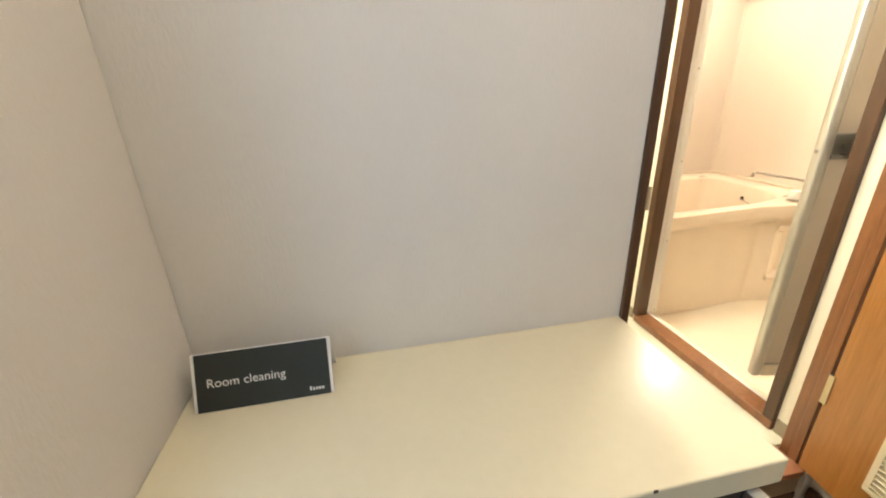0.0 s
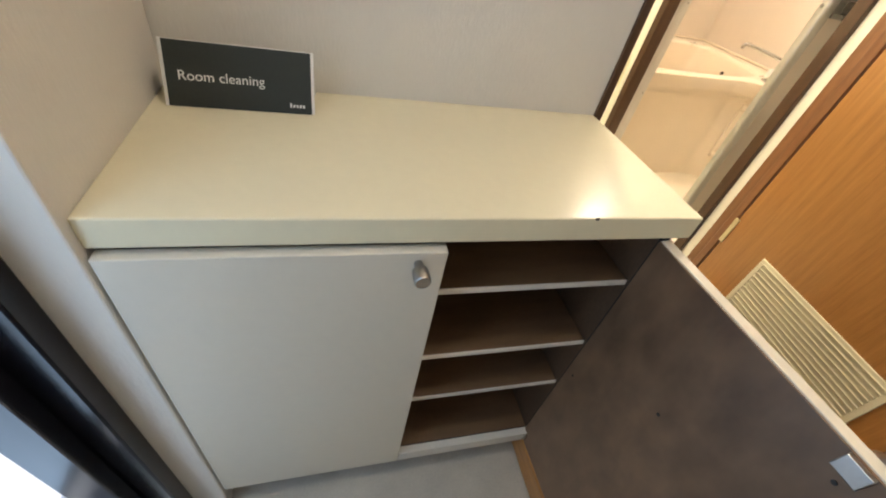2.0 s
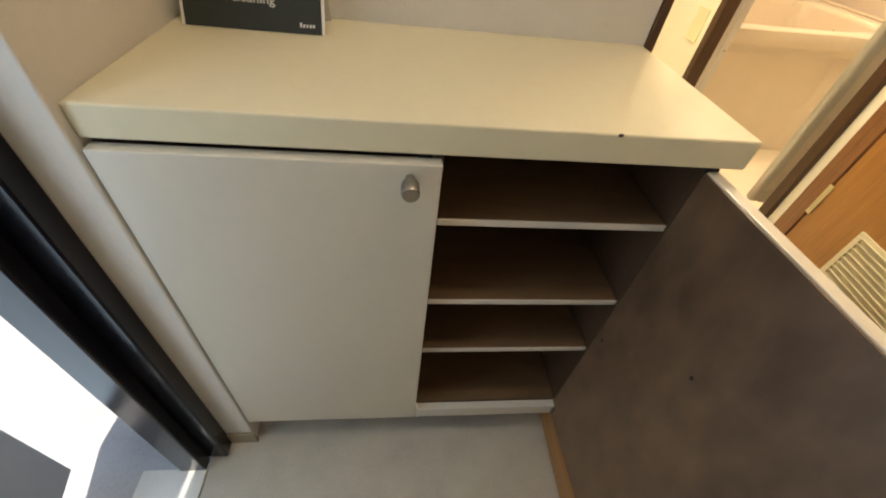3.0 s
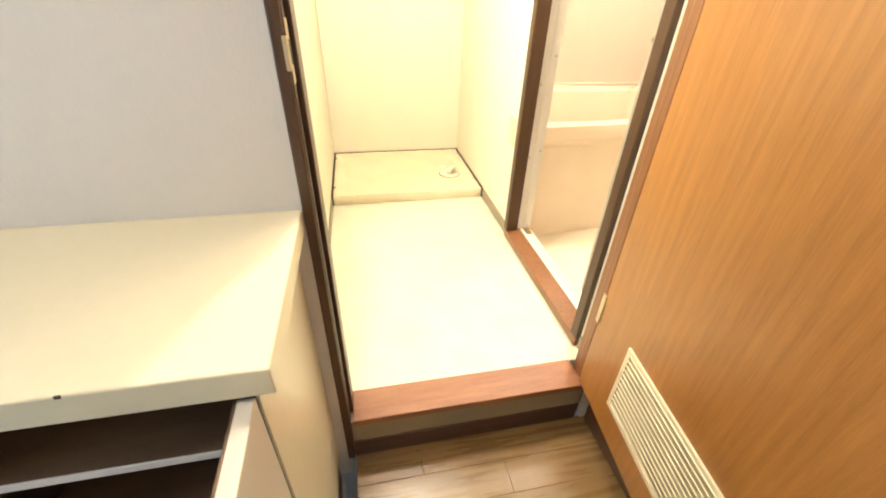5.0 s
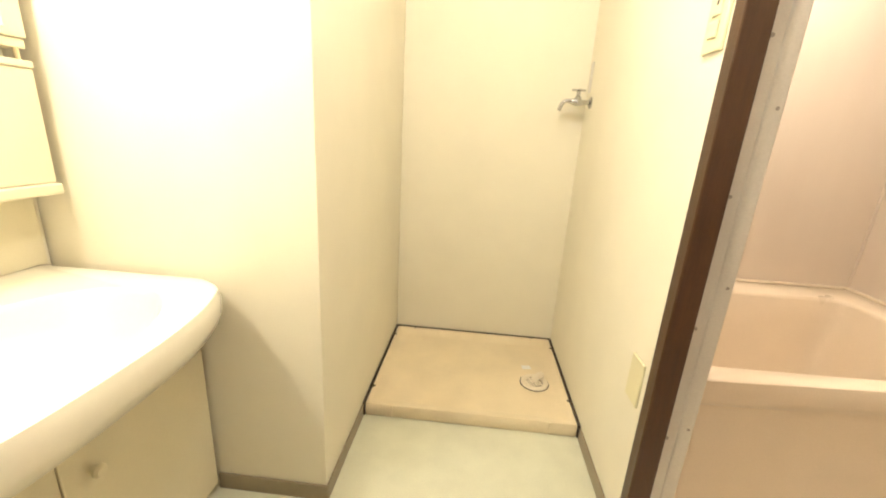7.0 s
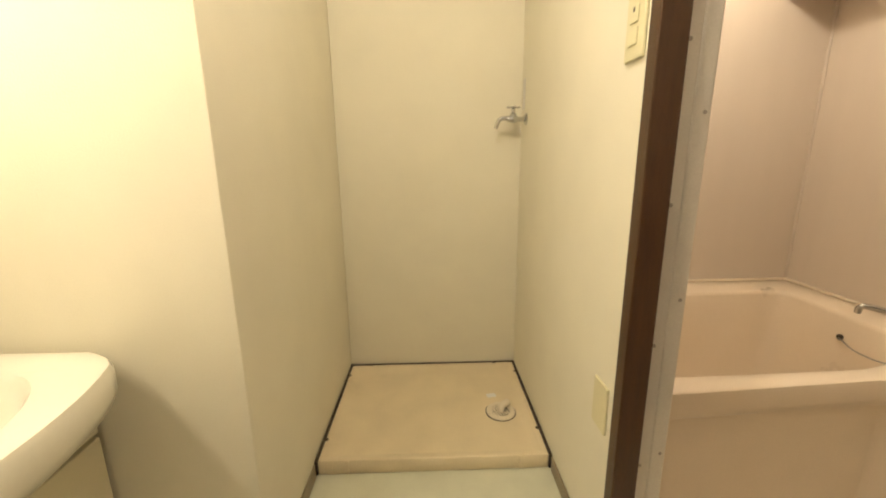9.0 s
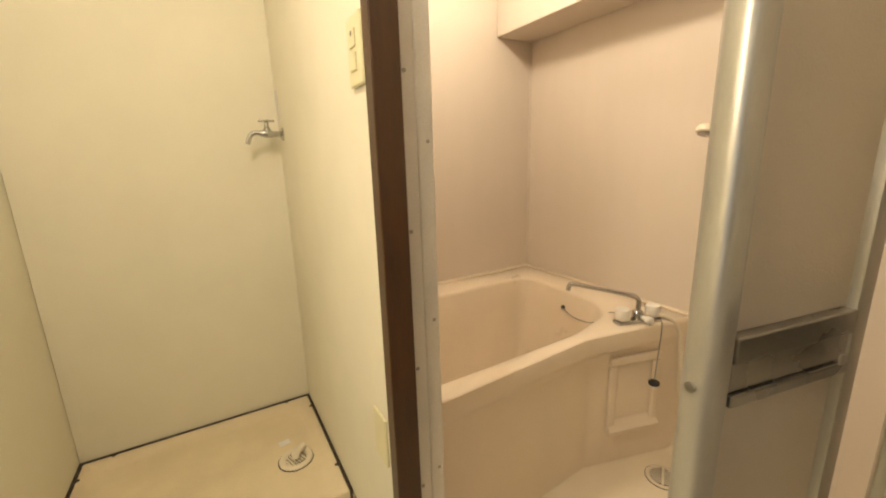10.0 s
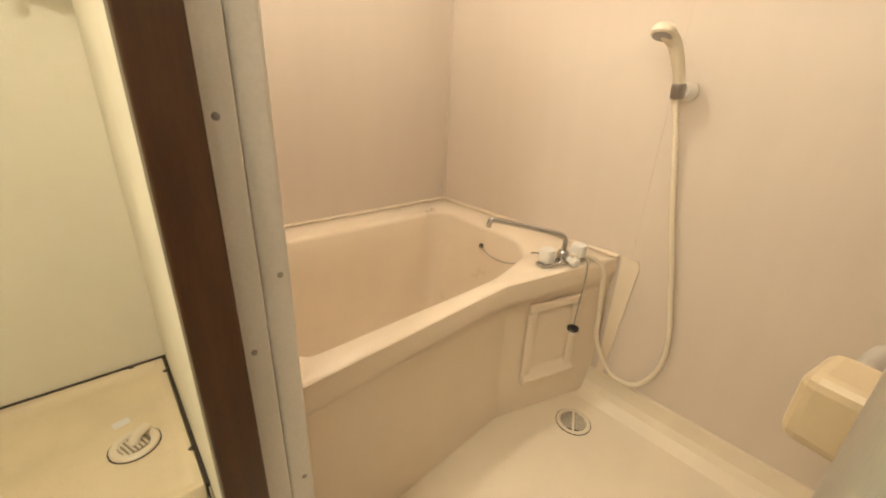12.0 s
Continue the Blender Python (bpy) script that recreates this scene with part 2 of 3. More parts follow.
structure("ceiling_hall", box((-0.90, -1.83, TOP), (0.88, 0.165, TOP + 0.06)), CEILING, "plain white papered hall ceiling", "ceiling")
structure("floor_entrance", box((-0.812, -1.75, GZ - 0.08), (0.04, 0.126, GZ)), GENKAN, "grey beige vinyl floor of the sunken entrance", "floor")
structure("ground", box((-60, -60, GZ - 0.4), (60, 60, GZ - 0.09)), CONCRETE, "grey concrete walkway outside the entrance", "ground")
structure("entrance_sill", box((-0.954, -1.10, GZ - 0.08), (-0.813, -0.297, GZ + 0.006), 0.003), ALU_WHITE, "pale metal sill of the entrance door", "sill")
structure("baseboard_stub", boxes(((-0.78, -0.241, GZ), (-0.714, -0.2355, GZ + 0.05)), bevel=0.001), BASE, "grey skirting at the foot of the short wall", "baseboard")
structure("baseboard_hall", box((0.786, -1.74, HZ), (0.799, 0.12, HZ + 0.09), 0.002), BASE_DARK, "dark brown wooden skirting behind the door", "baseboard")
structure("step_edge", boxes(((0.026, -1.75, GZ), (0.085, -0.153, HZ + 0.003)), ((0.042, -0.1525, GZ), (0.085, 0.0, HZ + 0.003)), bevel=0.006), STEP_WOOD, "orange wooden step edge up to the hall", "step")

# black steel frame of the entrance, with a stepped profile
frame_e = thing("door_frame_entrance", (-0.84, -0.27, GZ), "black steel frame of the open entrance door", "door frame", "", "structure")
part("jamb", boxes(((-0.872, -0.272, GZ), (-0.776, -0.2365, 1.80)), ((-0.872, -0.302, GZ), (-0.815, -0.274, 1.80)), bevel=0.003), FRAME_BLACK, frame_e)
part("jamb", boxes(((-0.902, -1.16, GZ), (-0.776, -1.125, 1.80)), ((-0.902, -1.123, GZ), (-0.83, -1.092, 1.80)), bevel=0.003), FRAME_BLACK, frame_e)
part("head", box((-0.902, -1.09, 1.745), (-0.80, -0.307, 1.798), 0.003), FRAME_BLACK, frame_e)

# entrance door ajar, hinged at the far jamb
ent = thing("entrance_door", (-0.89, -1.11, GZ), "blue-grey steel entrance door standing ajar", "door", "", "structure")
sw = pose(-0.913, -1.118, 0, 0, 0, 103)
part("leaf", box((0, 0, GZ + 0.012), (0.85, 0.04, 1.74), 0.003, sw), LEAF, ent)
part("lock", lathe([(0.025, 0), (0.025, 0.012), (0.018, 0.03), (0.018, 0.05)], sw @ pose(0.77, 0.0, 0.78, 90), 20), NICKEL, ent, "round steel door knob", 40)

# ---- large structure: washroom ----
structure("floor_washroom", box((-0.70, 0.212, -0.08), (0.797, 2.0, 0)), VINYL, "pale green cream vinyl washroom floor", "floor")
structure("wall_washroom_south", boxes(((-0.78, 0.167, -0.08), (0.068, 0.206, TOP)), ((0.068, 0.167, 1.93), (0.775, 0.206, TOP)), ((0.775, 0.167, -0.08), (0.88, 0.206, TOP))), WALL_WASH, "cream wallpapered wall with the washroom doorway")
structure("wall_washroom_west", box((-0.78, 0.208, -0.08), (-0.70, 0.998, TOP)), WALL_WASH, "cream wallpapered wall behind the vanity")
structure("wall_pillar", box((-0.78, 1.0, -0.08), (0.0, 2.078, TOP), 0.002), WALL_WASH, "cream wallpapered projecting pillar wall")
structure("wall_washroom_north", box((0.002, 2.0, -0.08), (0.84, 2.078, TOP)), WALL_WASH, "cream wallpapered wall behind the washing machine pan")
structure("wall_washroom_east", boxes(((0.80, 0.208, -0.08), (0.875, 0.262, TOP)), ((0.80, 0.968, -0.08), (0.875, 1.998, TOP)), ((0.80, 0.262, 1.80), (0.875, 0.968, TOP))), WALL_WASH, "cream wallpapered wall beside the bathroom doorway")
structure("ceiling_washroom", box((-0.78, 0.167, TOP), (0.90, 2.078, TOP + 0.06)), CEILING, "plain cream papered washroom ceiling", "ceiling")


def skirting(name, a, b):
    structure(name, box(a, b, 0.0015), BASE, "grey brown vinyl skirting strip", "baseboard")


skirting("baseboard_pillar_front", (-0.318, 0.993, 0), (0.006, 0.999, 0.052))
skirting("baseboard_pillar_side", (0.001, 1.0, 0), (0.0065, 1.352, 0.052))
skirting("baseboard_east", (0.7935, 0.972, 0), (0.799, 1.352, 0.052))
skirting("baseboard_east_near", (0.7935, 0.215, 0), (0.799, 0.258, 0.052))

# washroom door frame: jambs with rebate and stop, head, raised sill
frame_w = thing("door_frame_washroom", (0.42, 0.16, HZ), "dark brown wooden frame of the washroom door", "door frame", "", "structure")
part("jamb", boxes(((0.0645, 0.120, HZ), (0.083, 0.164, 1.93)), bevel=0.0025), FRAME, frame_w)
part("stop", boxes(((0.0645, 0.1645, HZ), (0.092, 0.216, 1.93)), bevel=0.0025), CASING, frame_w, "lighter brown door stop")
# added thin strip standing for the rebate face that catches light
part("bead", box((0.0832, 0.127, 0.0), (0.0846, 0.147, 1.90), 0.0005), CASING, frame_w, "strip added for the lit rebate face")
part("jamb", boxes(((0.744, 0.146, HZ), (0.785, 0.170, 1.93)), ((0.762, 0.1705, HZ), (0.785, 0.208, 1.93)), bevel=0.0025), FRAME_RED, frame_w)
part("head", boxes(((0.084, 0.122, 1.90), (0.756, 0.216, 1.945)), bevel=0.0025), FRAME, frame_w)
part("sill", box((0.0925, 0.116, -0.016), (0.7435, 0.213, 0.006), 0.003, None, 3), SILL_WOOD, frame_w, "reddish brown wooden door sill")
part("riser", box((0.084, 0.130, -0.100), (0.7565, 0.160, -0.0165)), BASE, frame_w, "grey strip under the door sill")
part("riser_board", box((0.084, 0.126, HZ), (0.7565, 0.160, -0.1005), 0.002), BASE_DARK, frame_w, "dark brown board under the sill")
strike = part("strike_plate", boxes(((0.0848, 0.129, 0.822), (0.0860, 0.151, 0.906)), ((0.0800, 0.1165, 0.842), (0.0860, 0.1285, 0.886)), bevel=0.0005), BRASS, frame_w, "worn pale metal strike plate")
part("strike_hole", box((0.0855, 0.136, 0.848), (0.0868, 0.148, 0.880), 0.0004), BLACK, strike)

# ---- large structure: bathroom ----
BX, BY, BF = 2.085, 1.978, -0.13
structure("wall_bathroom_north", box((0.88, BY, BF - 0.05), (2.16, BY + 0.08, TOP)), BATH_WALL, "pinkish beige smooth bathroom wall panel")
east = structure("wall_bathroom_east", box((BX + 0.008, 0.06, BF - 0.05), (BX + 0.07, BY - 0.001, TOP)), BATH_WALL, "pinkish beige bathroom wall of two panels")
ORIGIN[east] = Vector()
for y0, y1 in ((0.06, 0.9897), (0.9902, BY - 0.001)):
    part("panel", box((BX, y0, BF - 0.05), (BX + 0.0075, y1, TOP)), BATH_WALL, east)
structure("wall_bathroom_south", box((0.88, 0.0, BF - 0.05), (BX + 0.07, 0.058, TOP)), BATH_WALL, "pinkish beige smooth bathroom wall panel")
structure("wall_bathroom_west", boxes(((0.9175, 1.0, BF), (0.9215, BY - 0.001, TOP)), ((0.918, 0.06, BF), (0.935, 0.25, TOP)), ((0.918, 0.25, 1.80), (0.935, 1.0, TOP))), BATH_WALL, "pinkish beige bathroom wall round its doorway")
structure("wall_bathroom_core", boxes(((0.876, 1.0, BF), (0.917, BY - 0.001, TOP)), ((0.876, 0.06, BF), (0.917, 0.25, TOP)), ((0.876, 0.25, 1.80), (0.917, 1.0, TOP))), BATH_WALL, "hidden core of the bathroom doorway wall")
structure("wall_bathroom_beam", box((1.86, 0.06, 1.655), (BX - 0.001, BY - 0.001, TOP), 0.006), BATH_WALL, "boxed beige beam under the bathroom ceiling", "beam")
structure("ceiling_bathroom", box((0.902, 0.0, TOP + 0.002), (2.16, 2.078, TOP + 0.06)), CEILING, "plain pale bathroom ceiling", "ceiling")
structure("floor_bathroom", box((0.923, 0.06, BF - 0.05), (BX, BY, BF), 0.004), BATH_FLOOR, "cream moulded plastic bathroom floor", "floor")
structure("trim_corner", tube([(BX - 0.004, BY - 0.004, 0.47), (BX - 0.004, BY - 0.004, 1.65)], 0.0055, 10), BATH_WALL, "pale sealing strip in the bathroom corner", "trim", 40)
# coved floor edges
cove = [(0.0, 0.0), (0.0, 0.105), (0.012, 0.105), (0.018, 0.05), (0.032, 0.022), (0.075, 0.0)]
structure("trim_cove_east", loft([[(BX - 0.0005 - d, y, BF + h) for d, h in cove] for y in (0.065, 1.05)]), BATH_FLOOR, "cream coved edge of the bathroom floor", "trim")
structure("trim_cove_south", loft([[(x, 0.0585 + d, BF + h) for d, h in cove] for x in (0.937, BX - 0.09)]), BATH_FLOOR, "cream coved edge of the bathroom floor", "trim")

# bathroom door frame: brown casing, aluminium inner frame with screws
frame_b = thing("door_frame_bathroom", (0.85, 0.61, 0), "brown wooden and aluminium frame of the bathroom doorway", "door frame", "", "structure")
part("casing", box((0.785, 0.932, 0.034), (0.838, 0.967, 1.80), 0.0025), CASING, frame_b)
part("casing", box((0.785, 0.263, 0.034), (0.838, 0.298, 1.80), 0.0025), CASING, frame_b)
part("casing_head", box((0.785, 0.263, 1.801), (0.838, 0.967, 1.84), 0.0025), CASING, frame_b)
part("casing_sill", box((0.785, 0.263, 0.0005), (0.857, 0.954, 0.033), 0.003), FRAME_RED, frame_b, "reddish brown wooden bathroom sill")
part("inner_frame", boxes(((0.839, 0.955, 0.026), (0.8735, 0.972, 1.80)), bevel=0.002), ALU_WHITE, frame_b, "pale aluminium side rail")
part("inner_lip", box((0.8737, 0.957, 0.026), (0.911, 0.996, 1.80), 0.007, None, 4), ALU_WHITE, frame_b, "rounded aluminium inner lip", 40)
part("inner_frame", boxes(((0.839, 0.258, 0.026), (0.912, 0.275, 1.80)), bevel=0.002), ALU_WHITE, frame_b, "pale aluminium side rail")
part("inner_sill", boxes(((0.8575, 0.276, 0.0), (0.871, 0.954, 0.032)), bevel=0.0015), ALU_WHITE, frame_b, "pale aluminium sill with tracks")
part("threshold", box((0.8715, 0.276, -0.03), (0.925, 0.954, -0.005), 0.003), BATH_FLOOR, frame_b, "cream inner threshold")
part("inner_step", box((0.9255, 0.25, BF), (0.936, 0.999, -0.005), 0.004), BATH_FLOOR, frame_b, "cream riser down to the bathroom floor")
part("inner_head", box((0.839, 0.276, 1.76), (0.945, 0.954, 1.80), 0.002), ALU_WHITE, frame_b)
for k in range(6):
    for x, y, z in ((0.853, 0.9548, 0.37 + 0.2865 * k), (0.897, 0.9578, 0.04 + 0.3565 * k)):
        if z < 1.75:
            part("screw", lathe([(0.0042, 0), (0.0036, 0.0016), (0.0012, 0.0022)], pose(x, y, z, 90), 10), NICKEL, frame_b, "small steel screw head", 40)

# ---- things: entrance hall ----
cab = thing("shoe_cabinet", (-0.33, -0.05, GZ), "cream laminate shoe cabinet with one door open and empty shelves", "cabinet")
CL, CR, CFY, CB, CT = -0.717, 0.040, -0.212, -0.148, 0.580
part("worktop", box((-0.7195, -0.223, CT), (0.063, 0.1255, 0.620), 0.0025, None, 2), CREAM, cab, "glossy cream worktop")
part("chip", box((-0.126, -0.2237, 0.6165), (-0.120, -0.2215, 0.6206), 0.0008), GAP, cab, "small dark chip in the edge")
part("side_panel", box((CL, CFY + 0.001, CB), (CL + 0.016, 0.124, CT - 0.001), 0.001), DARK_LAM, cab)
side = part("side_panel", box((CR - 0.010, CFY + 0.001, CB), (CR, 0.124, CT - 0.001), 0.001), CREAM, cab, "cream outer side")
part("lining", box((CR - 0.016, CFY + 0.002, CB + 0.02), (CR - 0.0105, 0.118, CT - 0.002)), DARK_LAM, cab, "dark brown inner lining")
part("divider", box((-0.340, CFY + 0.004, -0.111), (-0.326, 0.110, CT - 0.002)), DARK_LAM, cab)
part("back_panel", box((CL + 0.017, 0.112, CB), (CR - 0.017, 0.118, CT - 0.002)), DARK_LAM, cab)
part("bottom_panel", box((CL + 0.017, CFY + 0.002, -0.130), (CR - 0.017, 0.111, -0.112), 0.001), SHELF_LAM, cab)
part("fascia", box((-0.3275, -0.2315, CB), (CR - 0.0165, -0.2135, -0.108), 0.0015), EDGE_BAND, cab, "pale lower front rail")
# dark colour here paints the shadow under the cabinet
part("plinth", box((CL + 0.02, -0.150, GZ), (0.036, 0.11, CB - 0.001)), BASE_DARK, cab, "recessed plinth, coloured dark for the toe shadow")
for z in (0.468, 0.284, 0.124):
    sh = part("shelf", box((-0.325, CFY + 0.008, z - 0.010), (CR - 0.0175, 0.110, z), 0.0008), SHELF_LAM, cab)
    part("edge_band", box((-0.325, CFY + 0.0045, z - 0.0105), (CR - 0.0175, CFY + 0.0078, z + 0.0005), 0.0008), EDGE_BAND, sh, "pale edge strip")
ldoor = part("door", box((CL + 0.001, -0.232, CB), (-0.329, CFY - 0.002, CT - 0.008), 0.0018), DOOR_WHITE, cab, "closed off-white door")


def knob(parent, m):
    part("knob", lathe([(0.006, 0), (0.006, 0.012), (0.010, 0.013), (0.0108, 0.016), (0.0108, 0.033), (0.0095, 0.035)], m, 28), NICKEL, parent, "brushed metal cylinder knob", 35)


knob(ldoor, pose(-0.367, -0.232, 0.553, 90))
swing = pose(0.039, -0.2165, 0, 0, 0, -88.5)
rdoor = part("door", box((0.0, 0.001, CB), (0.374, 0.0195, CT - 0.008), 0.0018, swing @ pose(0, -0.02, 0)), DOOR_WHITE, cab, "off-white door standing open")
part("inner_face", box((0.0005, -0.0225, CB + 0.002), (0.3735, -0.0192, CT - 0.010), 0.0005, swing), DOOR_INNER, rdoor, "stained brown inner face, lightened for daylight")
knob(rdoor, swing @ pose(0.328, -0.0005, 0.549, -90))
part("catch", boxes(((0.316, -0.030, 0.546), (0.344, -0.0227, 0.5695)), bevel=0.001, m=swing), NICKEL, rdoor, "small metal magnet catch plate")
# added filler: stops light through the slit, draws the gap's dark line
part("hinge_strip", box((0.022, -0.2160, CB), (0.0365, -0.2112, CT - 0.004)), BLACK, cab, "black filler added for the dark door gap")
for z in (-0.125,):
    part("hinge", boxes(((CR - 0.030, CFY - 0.026, z - 0.010), (CR - 0.0160, CFY - 0.0202, z + 0.014)), bevel=0.002), CHROME, cab, "sprung metal hinge")
for x, y in ((0.02, 0.20), (0.31, 0.10), (0.18, 0.36), (0.332, 0.530)):
    part("plug", lathe([(0.003, 0), (0.003, 0.001)], swing @ pose(x, -0.0226, y, 90), 10), BLACK, rdoor)

# tent card
card = thing("tent_card", (-0.59, 0.06, 0.62), "folded dark card sign with white lettering on the cabinet", "sign")
sx0, sx1 = -0.697, -0.495
prof = [(0.034, 0.6205), (0.068, 0.7005), (0.0695, 0.7005), (0.110, 0.6205), (0.1085, 0.6205), (0.0687, 0.698), (0.0355, 0.6205)]
part("sheet", loft([[(x, y, z) for y, z in prof] for x in (sx0, sx1)]), CARD_WHITE, card, "white folded card")
tilt = math.degrees(math.atan2(0.080, 0.034))
face = pose(sx0, 0.034, 0.6205, tilt, 0, 0)
part("front", box((0.0045, 0.0, 0.0003), (0.1975, 0.0862, 0.0009), 0, face), CARD_DARK, card, "dark green-black printed front")


def words(name, text, size, m, mat, parent, width=None):
    cu = bpy.data.curves.new(name, "FONT")
    cu.body, cu.size, cu.extrude = text, size, 0.00015
    tmp = new(name, cu)
    dg = bpy.context.evaluated_depsgraph_get()
    me = bpy.data.meshes.new_from_object(tmp.evaluated_get(dg))
    bpy.data.objects.remove(tmp)
    bm = bmesh.new()
    bm.from_mesh(me)
    bpy.data.meshes.remove(me)
    if width:
        xs = [v.co.x for v in bm.verts]
        bmesh.ops.scale(bm, verts=bm.verts, vec=(width / (max(xs) - min(xs)), 1, 1))
    bmesh.ops.transform(bm, matrix=m, verts=bm.verts)
    return part(name, bm, mat, parent)


words("lettering", "Room cleaning", 0.0185, face @ pose(0.019, 0.0355, 0.0011), INK, card, 0.112)
part("small_print", boxes(*[((0.166 + 0.0046 * k, 0.0085, 0.001), (0.169 + 0.0046 * k, 0.0085 + (0.006 if k == 0 else 0.0042), 0.0012)) for k in range(5)], m=face), INK, card, "tiny unreadable white print")

# washroom door, standing open
wd = thing("washroom_door", (0.735, 0.13, 0.0), "orange-brown wooden door with a louvred vent, standing open", "door")
dm = pose(0.7345, 0.138, 0, 0, 0, -97.0)
leaf = part("leaf", box((0.004, 0.0, 0.012), (0.635, 0.034, 1.885), 0.002, dm), DOOR_WOOD, wd)
gx0, gx1, gz0, gz1 = 0.150, 0.562, 0.108, 0.302
vent = part("vent", boxes(((gx0, -0.006, gz0), (gx1, -0.0005, gz0 + 0.012)), ((gx0, -0.006, gz1 - 0.012), (gx1, -0.0005, gz1)), ((gx0, -0.006, gz0 + 0.0122), (gx0 + 0.014, -0.0005, gz1 - 0.0122)), ((gx1 - 0.014, -0.006, gz0 + 0.0122), (gx1, -0.0005, gz1 - 0.0122)), bevel=0.001, m=dm), GRILLE, wd, "cream plastic louvre frame")
part("vent_back", box((gx0 + 0.012, -0.0012, gz0 + 0.01), (gx1 - 0.012, -0.0004, gz1 - 0.01), 0, dm), GRILLE, vent, "shaded backing")
for k in range(12):
    z = gz0 + 0.019 + k * (gz1 - gz0 - 0.034) / 11
    part("slat", box((gx0 + 0.0143, -0.0012, -0.0055), (gx1 - 0.0143, 0.0012, 0.0055), 0.0004, dm @ pose(0, -0.0048, z, 28)), GRILLE, vent)
for z in (0.285, 1.68):
    part("hinge", boxes(((-0.003, -0.004, z - 0.045), (0.012, -0.0003, z + 0.045)), bevel=0.0008, m=dm), BRASS, wd, "pale metal butt hinge")

# ---- things: washroom ----
van = thing("vanity_unit", (-0.45, 0.64, 0.0), "cream vanity unit with a bow-fronted basin top", "vanity")
VY0, VY1 = 0.245, 0.985
part("body", box((-0.698, VY0, 0.0005), (-0.333, VY1, 0.47), 0.002), VANITY, van)
part("apron", box((-0.698, VY0, 0.4705), (-0.314, VY1, 0.565), 0.002), VANITY, van, "plain upper front rail")
for y0, y1, ky in ((VY0 + 0.002, 0.614, 0.56), (0.617, VY1 - 0.001, 0.668)):
    d = part("door", box((-0.332, y0, 0.03), (-0.313, y1, 0.461), 0.0025), VANITY, van)
    part("knob", lathe([(0.006, 0), (0.006, 0.008), (0.012, 0.012), (0.0135, 0.018), (0.010, 0.023), (0.003, 0.0245)], pose(-0.313, ky, 0.395, 0, 90), 24), VANITY, d, "round cream knob", 40)


def bow(y):
    t = (y - 0.615) / 0.37
    return -0.150 - 0.085 * abs(t) ** 2.6


def rim(inset, z, back, n=30):
    ys = [VY0 + inset + (VY1 - VY0 - 2 * inset) * k / (n - 1) for k in range(n)]
    out = []
    for y in ys:
        e = min(y - VY0 - inset, VY1 - inset - y)
        round_off = 0.05 * max(0, 1 - e / 0.05) ** 2
        out.append((bow(y) - inset - round_off, y, z))
    return out + [(back, y, z) for y in reversed(ys)]


def bowl(k, z):
    out = []
    for i in range(60):
        a = -math.pi / 2 + 2 * math.pi * (i + 0.5) / 60
        out.append((-0.385 + 0.185 * k * math.cos(a), 0.615 + 0.285 * k * math.sin(a), z))
    return out


rings = [rim(0.03, 0.567, -0.66), rim(0.012, 0.58, -0.69), rim(0.002, 0.605, -0.698), rim(0.0, 0.645, -0.699), rim(0.006, 0.660, -0.699), rim(0.018, 0.664, -0.699)]
rings += [bowl(1.0, 0.660), bowl(0.96, 0.648), bowl(0.86, 0.60), bowl(0.62, 0.55), bowl(0.25, 0.535), bowl(0.08, 0.532)]
part("basin", loft(rings), PORCELAIN, van, "glossy cream moulded basin top", 45)
part("basin_drain", lathe([(0.024, 0), (0.024, 0.004), (0.018, 0.005)], pose(-0.385, 0.615, 0.533), 24), CHROME, van, "chrome drain ring", 40)
tapb = part("tap", lathe([(0.026, 0), (0.026, 0.008), (0.02, 0.02), (0.019, 0.07), (0.014, 0.08)], pose(-0.60, 0.615, 0.662), 24), CHROME, van, "chrome basin tap", 40)
part("spout", tube(spline([(-0.60, 0.615, 0.715), (-0.55, 0.613, 0.735), (-0.48, 0.61, 0.735), (-0.465, 0.61, 0.715)], 6), 0.0105, 12), CHROME, tapb, "", 50)

mc = thing("vanity_cabinet", (-0.65, 0.62, 0.85), "cream mirror cabinet with shelf and lamp over the basin", "mirror cabinet")
part("backsplash", box((-0.699, VY0, 0.666), (-0.690, VY1 - 0.002, 0.845), 0.001), VANITY, mc)
part("side_box", box((-0.6985, VY0, 0.872), (-0.606, VY1 - 0.012, 1.112), 0.003), VANITY, mc)
part("tray", box((-0.6985, VY0, 0.846), (-0.594, VY1 - 0.010, 0.871), 0.004), VANITY, mc, "cream lower lip")
part("shelf", box((-0.6985, VY0, 1.113), (-0.602, VY1 - 0.012, 1.128), 0.003), VANITY, mc)
part("ledge", box((-0.6985, VY0, 1.150), (-0.612, VY1 - 0.012, 1.170), 0.003), VANITY, mc)
part("peg", lathe([(0.005, 0), (0.005, 0.022)], pose(-0.612, 0.952, 1.1285), 12), BRASS, mc, "small brown peg")
part("cabinet_body", box((-0.6985, VY0, 1.171), (-0.605, VY1 - 0.012, 1.50), 0.003), VANITY, mc)
part("mirror", box((-0.6045, 0.30, 1.185), (-0.600, 0.93, 1.49), 0.001), MIRROR, mc, "clear mirror glass")
part("lamp_cover", box((-0.6985, VY0, 1.501), (-0.57, VY1 - 0.012, 1.575), 0.012, None, 4), GLOW, mc, "glowing warm lamp cover")

# washing machine pan
pan = thing("washing_machine_pan", (0.4, 1.68, 0.0), "beige plastic washing machine drain pan on the floor", "drain pan")
X0, X1, Y0, Y1 = 0.010, 0.790, 1.362, 1.990


